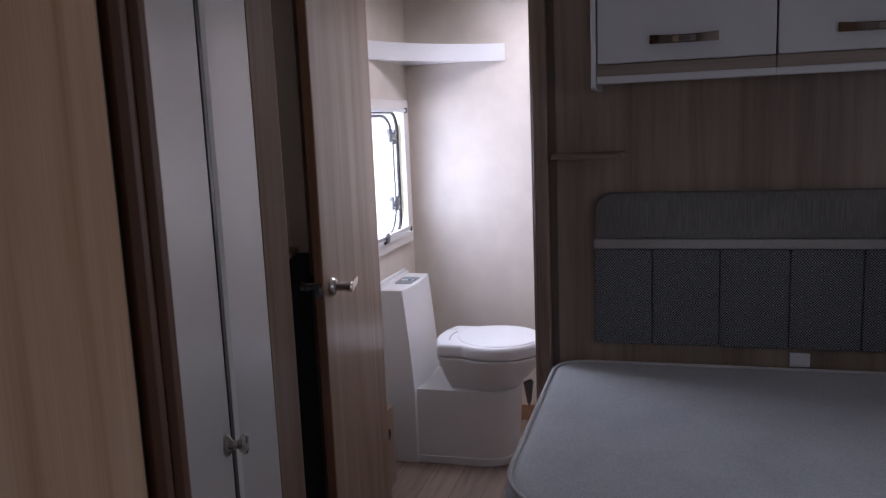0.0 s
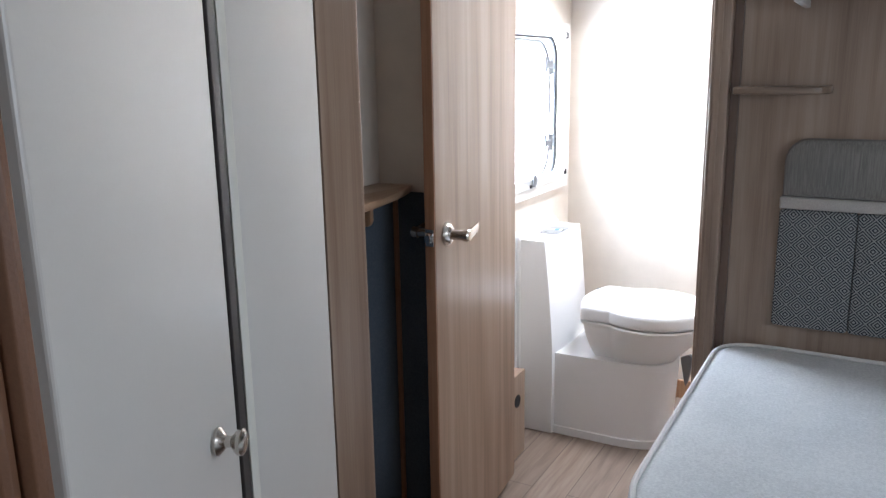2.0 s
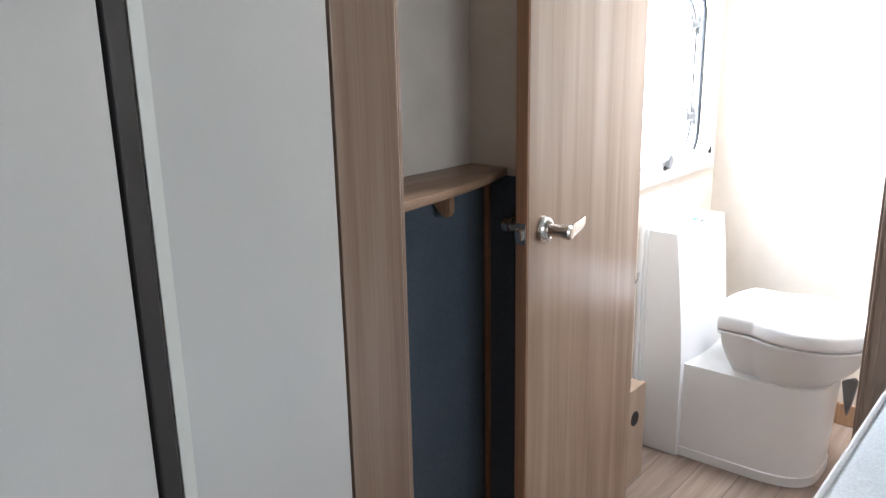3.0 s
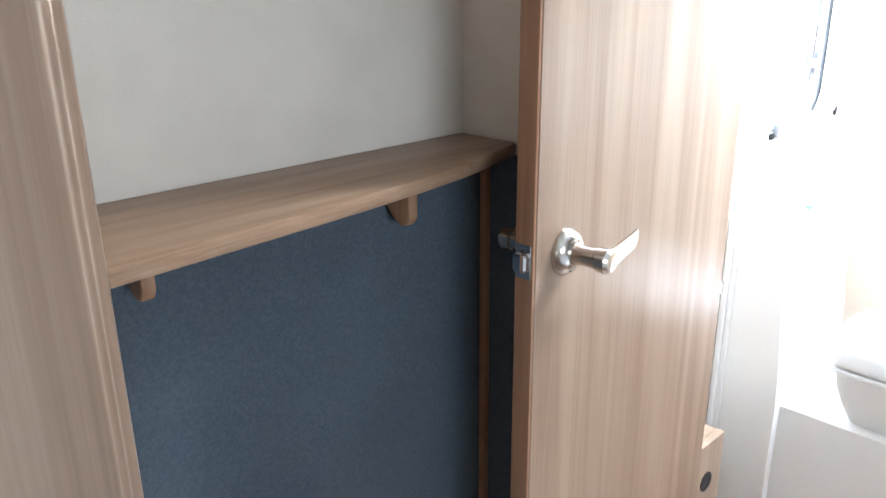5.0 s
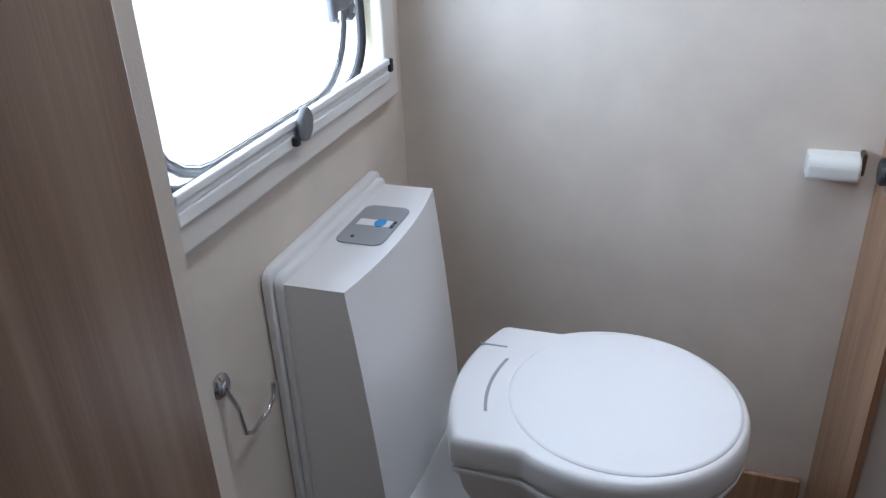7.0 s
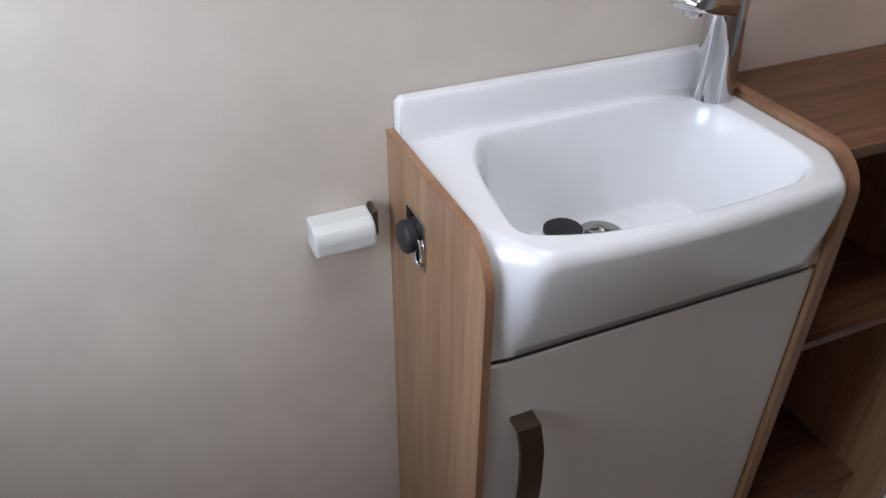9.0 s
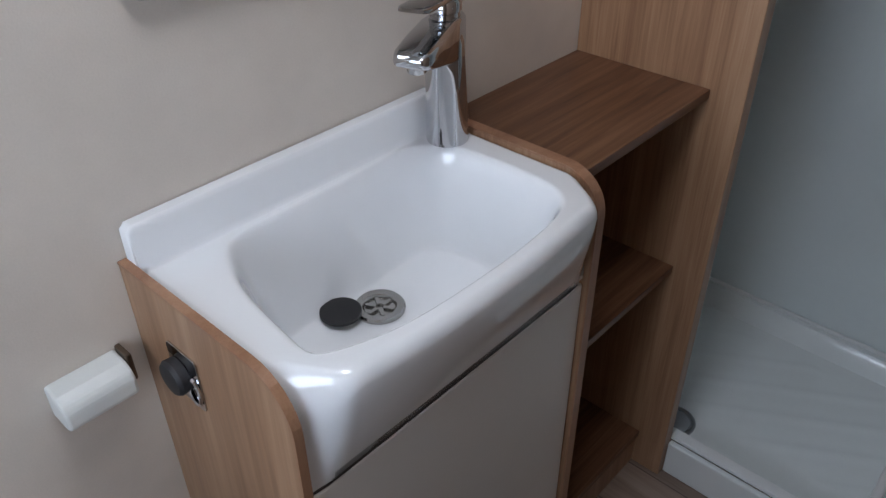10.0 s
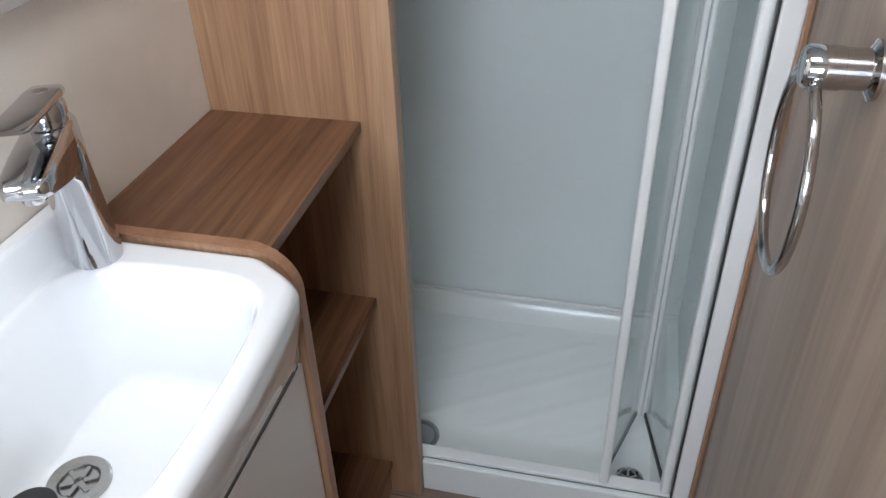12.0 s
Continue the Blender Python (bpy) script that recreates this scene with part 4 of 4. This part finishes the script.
right_door = door_slab((0.4635, -2.338), (0.397, -2.087), "pale grey fixed wardrobe front")
# bevel of the front, its extra brightness put into the colour
part("edge_strip", slab((0.4637, -2.3378), (0.4648, -2.3262), 0.004, 0.06, 1.90, 0.0008), LIT_EDGE, right_door, "bevelled edge strip, coloured lighter for the light it catches")
part("door_seal", slab((0.4725, -2.3605), (0.4645, -2.3395), 0.012, 0.06, 1.90, 0.002), SEAL, wardrobe, "black vertical seal between the doors")
nn = Vector((0.909, 0.417, 0))
kb = Vector((0.5003, -2.4229, 0.895))
knob = part("knob", lathe(kb + nn * 0.0005, nn, [(0, 0.0155), (0.003, 0.0155), (0.006, 0.012), (0.010, 0.0065), (0.016, 0.0060), (0.020, 0.011), (0.024, 0.0145), (0.028, 0.0145), (0.0305, 0.011), (0.0312, 0.004)], 28), NICKEL, left_door, "turned satin nickel knob", True)

# tall cabinet next to the wardrobe, and the folded partition stored against it
tall = thing("tall_cabinet", (0.3, -3.3, 0), "tall light oak-effect cabinet", "cabinet")
part("side_board", prism([(0.002, -2.728), (0.600, -2.728), (0.608, -2.731), (0.612, -2.739), (0.612, -4.1), (0.002, -4.1)], "z", 0.002, H - 0.004, 0.0), OAK_TALL, tall)
part("corner_band", box(0.585, 0.604, -2.7275, -2.7235, 0.002, H - 0.004, 0.001), SEAL, tall)
screen = thing("folding_partition", (0.60, -2.70, 0.05), "brown pleated folding partition, strapped shut", "partition")
for i, (px, py) in enumerate(((0.621, -2.709), (0.627, -2.690))):
    part("pleat", prism([(0.580, py - 0.009), (px - 0.010, py - 0.0105), (px - 0.002, py - 0.006), (px, py), (px - 0.003, py + 0.006), (px - 0.012, py + 0.010), (0.580, py + 0.009)], "z", 0.05, 1.90, 0.001), PLEAT, screen)
strap_pts = [(0.585, -2.7222), (0.622, -2.7222), (0.628, -2.716), (0.6325, -2.694), (0.631, -2.680), (0.618, -2.676), (0.600, -2.676)]
strap_in = [(x - 0.0018, y + 0.0012 if y < -2.7 else y - 0.0012) for x, y in reversed(strap_pts)]
strap = part("strap", prism(strap_pts + strap_in, "z", 0.927, 0.949, 0.0), GOLD, screen, "ochre strap with a metal press stud")
part("press_stud", lathe((0.6318, -2.688, 0.938), (0.95, 0.25, 0), [(0, 0.0085), (0.002, 0.0085), (0.0045, 0.0055), (0.005, 0.002)], 24), NICKEL, strap, "", True)

# ---- bedroom: bed ----
bed = thing("bed", (1.45, -1.6, 0), "bed base with a pale grey fitted mattress against the bulkhead", "bed")
part("base", prism([(0.80, -0.846), (0.80, -1.74), (1.38, -2.40), (2.24, -2.40), (2.24, -0.846)], "z", 0.001, 0.39, 0.004), OAK, bed)


def mattress_outline(grow):
    pts = [(0.744, -0.846, 0.13), (0.744, -1.77, 0.10), (1.36, -2.45, 0.12), (2.235, -2.45, 0.05), (2.235, -0.846, 0.05)]
    out, n = [], len(pts)
    for i, (x, y, r) in enumerate(pts):
        p, a, b = Vector((x, y)), Vector(pts[i - 1][:2]), Vector(pts[(i + 1) % n][:2])
        u, v = (a - p).normalized(), (b - p).normalized()
        for k in range(9):
            s = k / 8
            q = (p + u * r).lerp(p, s).lerp(p.lerp(p + v * r, s), s)
            out.append(q)
    c = Vector((1.5, -1.6))
    res = []
    for i, q in enumerate(out):
        t = (out[(i + 1) % len(out)] - out[i - 1]).normalized()
        nrm = Vector((t.y, -t.x))
        if nrm.dot(q - c) < 0:
            nrm = -nrm
        res.append(q + nrm * grow)
    return res
rings = [[(q.x, q.y, z) for q in mattress_outline(g)] for z, g in ((0.391, -0.02), (0.40, -0.004), (0.43, 0.0), (0.51, 0.0), (0.535, -0.004), (0.548, -0.016), (0.553, -0.030), (0.5545, -0.045))]
matt = part("mattress", loft(rings), MATTRESS, bed, "pale grey woven mattress with piped edge", True)
part("piping", tube([(q.x, q.y, 0.5505) for q in mattress_outline(-0.011)], 0.006, 8, True), PIPING, matt, "", True)

# headboard
head = thing("headboard", (1.5, BED, 0.6), "grey headboard with a diamond-woven lower pad and striped upper pad", "headboard")
def pad(name, x0, x1, z0, z1, y_out, mat, r=0.012, corner=0.012, label=""):
    o = rounded(x0, x1, z0, z1, corner, 6)
    if corner > 0.03:
        o = o[:14] + [(x0, z0), (x1, z0)]
    def ins(k):
        cx, cz = (x0 + x1) / 2, (z0 + z1) / 2
        return [(cx + (x - cx) * (1 - 2 * k / (x1 - x0)), cz + (z - cz) * (1 - 2 * k / (z1 - z0))) for x, z in o]
    rings = []
    for k, y in ((0.004, BED - 0.001), (0.0, BED - 0.010), (0.0, y_out + r), (r * 0.3, y_out + r * 0.3), (r, y_out), (r * 3, y_out - 0.002)):
        rings.append([(x, y, z) for x, z in ins(k)])
    return part(name, loft(rings), mat, head, label, True)
edges = [0.877, 1.054, 1.252, 1.450, 1.648, 1.846, 2.044, 2.240]
for a, b in zip(edges, edges[1:]):
    pad("lower_pad", a, b - 0.0008, 0.617, 0.922, -0.868, DIAMOND, 0.006, 0.010, "dark and white diamond-woven pad")
part("middle_band", box(0.875, 2.24, -0.873, BED - 0.001, 0.9228, 0.953, 0.006, 3), BAND, head, "beige cloth band", True)
pad("upper_pad", 0.880, 2.24, 0.9535, 1.098, -0.872, LINEN, 0.012, 0.055, "striped grey linen pad")

# socket plate on the bulkhead below the headboard
plate = thing("wall_socket", (1.486, BED, 0.576), "small white square socket plate on the bulkhead below the headboard", "socket")
part("plate", box(1.458, 1.515, BED - 0.008, BED - 0.001, 0.5565, 0.600, 0.002), PLASTIC, plate)
part("flap", box(1.464, 1.509, BED - 0.0115, BED - 0.0082, 0.5625, 0.594, 0.0012), PLASTIC, plate)

# small bedside shelf
ss = thing("bedside_shelf", (0.86, -0.88, 1.2), "small oak-effect shelf with a rounded end", "shelf")
part("board", prism([(0.757, BED - 0.001), (0.757, -0.935), (0.80, -0.940), (0.93, -0.940), (0.955, -0.930), (0.969, -0.910), (0.972, -0.885), (0.972, BED - 0.001)], "z", 1.206, 1.224, 0.004, 3), OAK_SHELF_B, ss, "", True)

# overhead lockers
FRONT_L = -1.090
def locker(x0, x1):
    u = thing("overhead_locker", ((x0 + x1) / 2, -0.96, 1.43), "white overhead locker with an oak-effect lower rail", "locker", "lockers over the bed")
    part("body", box(x0 + 0.001, x1 - 0.001, FRONT_L + 0.020, BED - 0.001, 1.428, H - 0.003, 0.002), OAK, u)
    part("lower_rail", box(x0 + 0.001, x1 - 0.001, FRONT_L + 0.004, FRONT_L + 0.0195, 1.4405, 1.470, 0.001), OAK_RAIL, u)
    part("trim_rail", box(x0, x1, FRONT_L - 0.001, FRONT_L + 0.0195, 1.419, 1.440, 0.003), WHITE_LOCKER, u, "white lower trim rail")
    d = part("door", box(x0 + 0.0025, x1 - 0.0025, FRONT_L, FRONT_L + 0.019, 1.473, 1.86, 0.003), WHITE_LOCKER, u, "plain white flap door")
    hx = x0 + 0.142
    prof = []
    for k in range(13):
        s = k / 12
        bow = math.sin(math.pi * s)
        prof.append((hx + 0.176 * s, FRONT_L - 0.004 - 0.020 * bow, 1.530 - 0.004 * bow))
    rr = []
    for k, p in enumerate(prof):
        hh = 0.0105 + 0.0015 * abs(k - 6) / 6
        rr.append([Vector(p) + Vector((0, a, b)) for a, b in ((-0.0025, -hh), (0.0025, -hh), (0.0025, hh), (-0.0025, hh))])
    h = part("handle", bevelled(loft(rr), 0.001, 1), BRONZE_SHINE, d, "dark metal bow handle with a chrome centre", True)
    part("handle_inlay", loft([[Vector(p) + Vector((0, a - 0.0032, b)) for a, b in ((-0.0012, -0.0075), (0.0012, -0.0075), (0.0012, 0.0075), (-0.0012, 0.0075))] for p in prof[4:9]]), CHROME, h)
    for ex in (hx + 0.004, hx + 0.172):
        part("handle_foot", box(ex - 0.004, ex + 0.004, FRONT_L - 0.005, FRONT_L - 0.0002, 1.521, 1.539, 0.001), BRONZE_SHINE, h)
    return u
for a, b in ((0.908, 1.370), (1.370, 1.832), (1.832, 2.244)):
    locker(a, b)
cheek = thing("locker_end_panel", (0.9, -0.96, 1.4), "white rounded end panel of the overhead lockers", "panel")
part("cheek", prism([(BED - 0.001, H - 0.004), (BED - 0.001, 1.405), (-1.080, 1.405), (-1.092, 1.410), (-1.097, 1.420), (-1.097, H - 0.004)], "x", 0.893, 0.907, 0.003), WHITE_LOCKER, cheek)
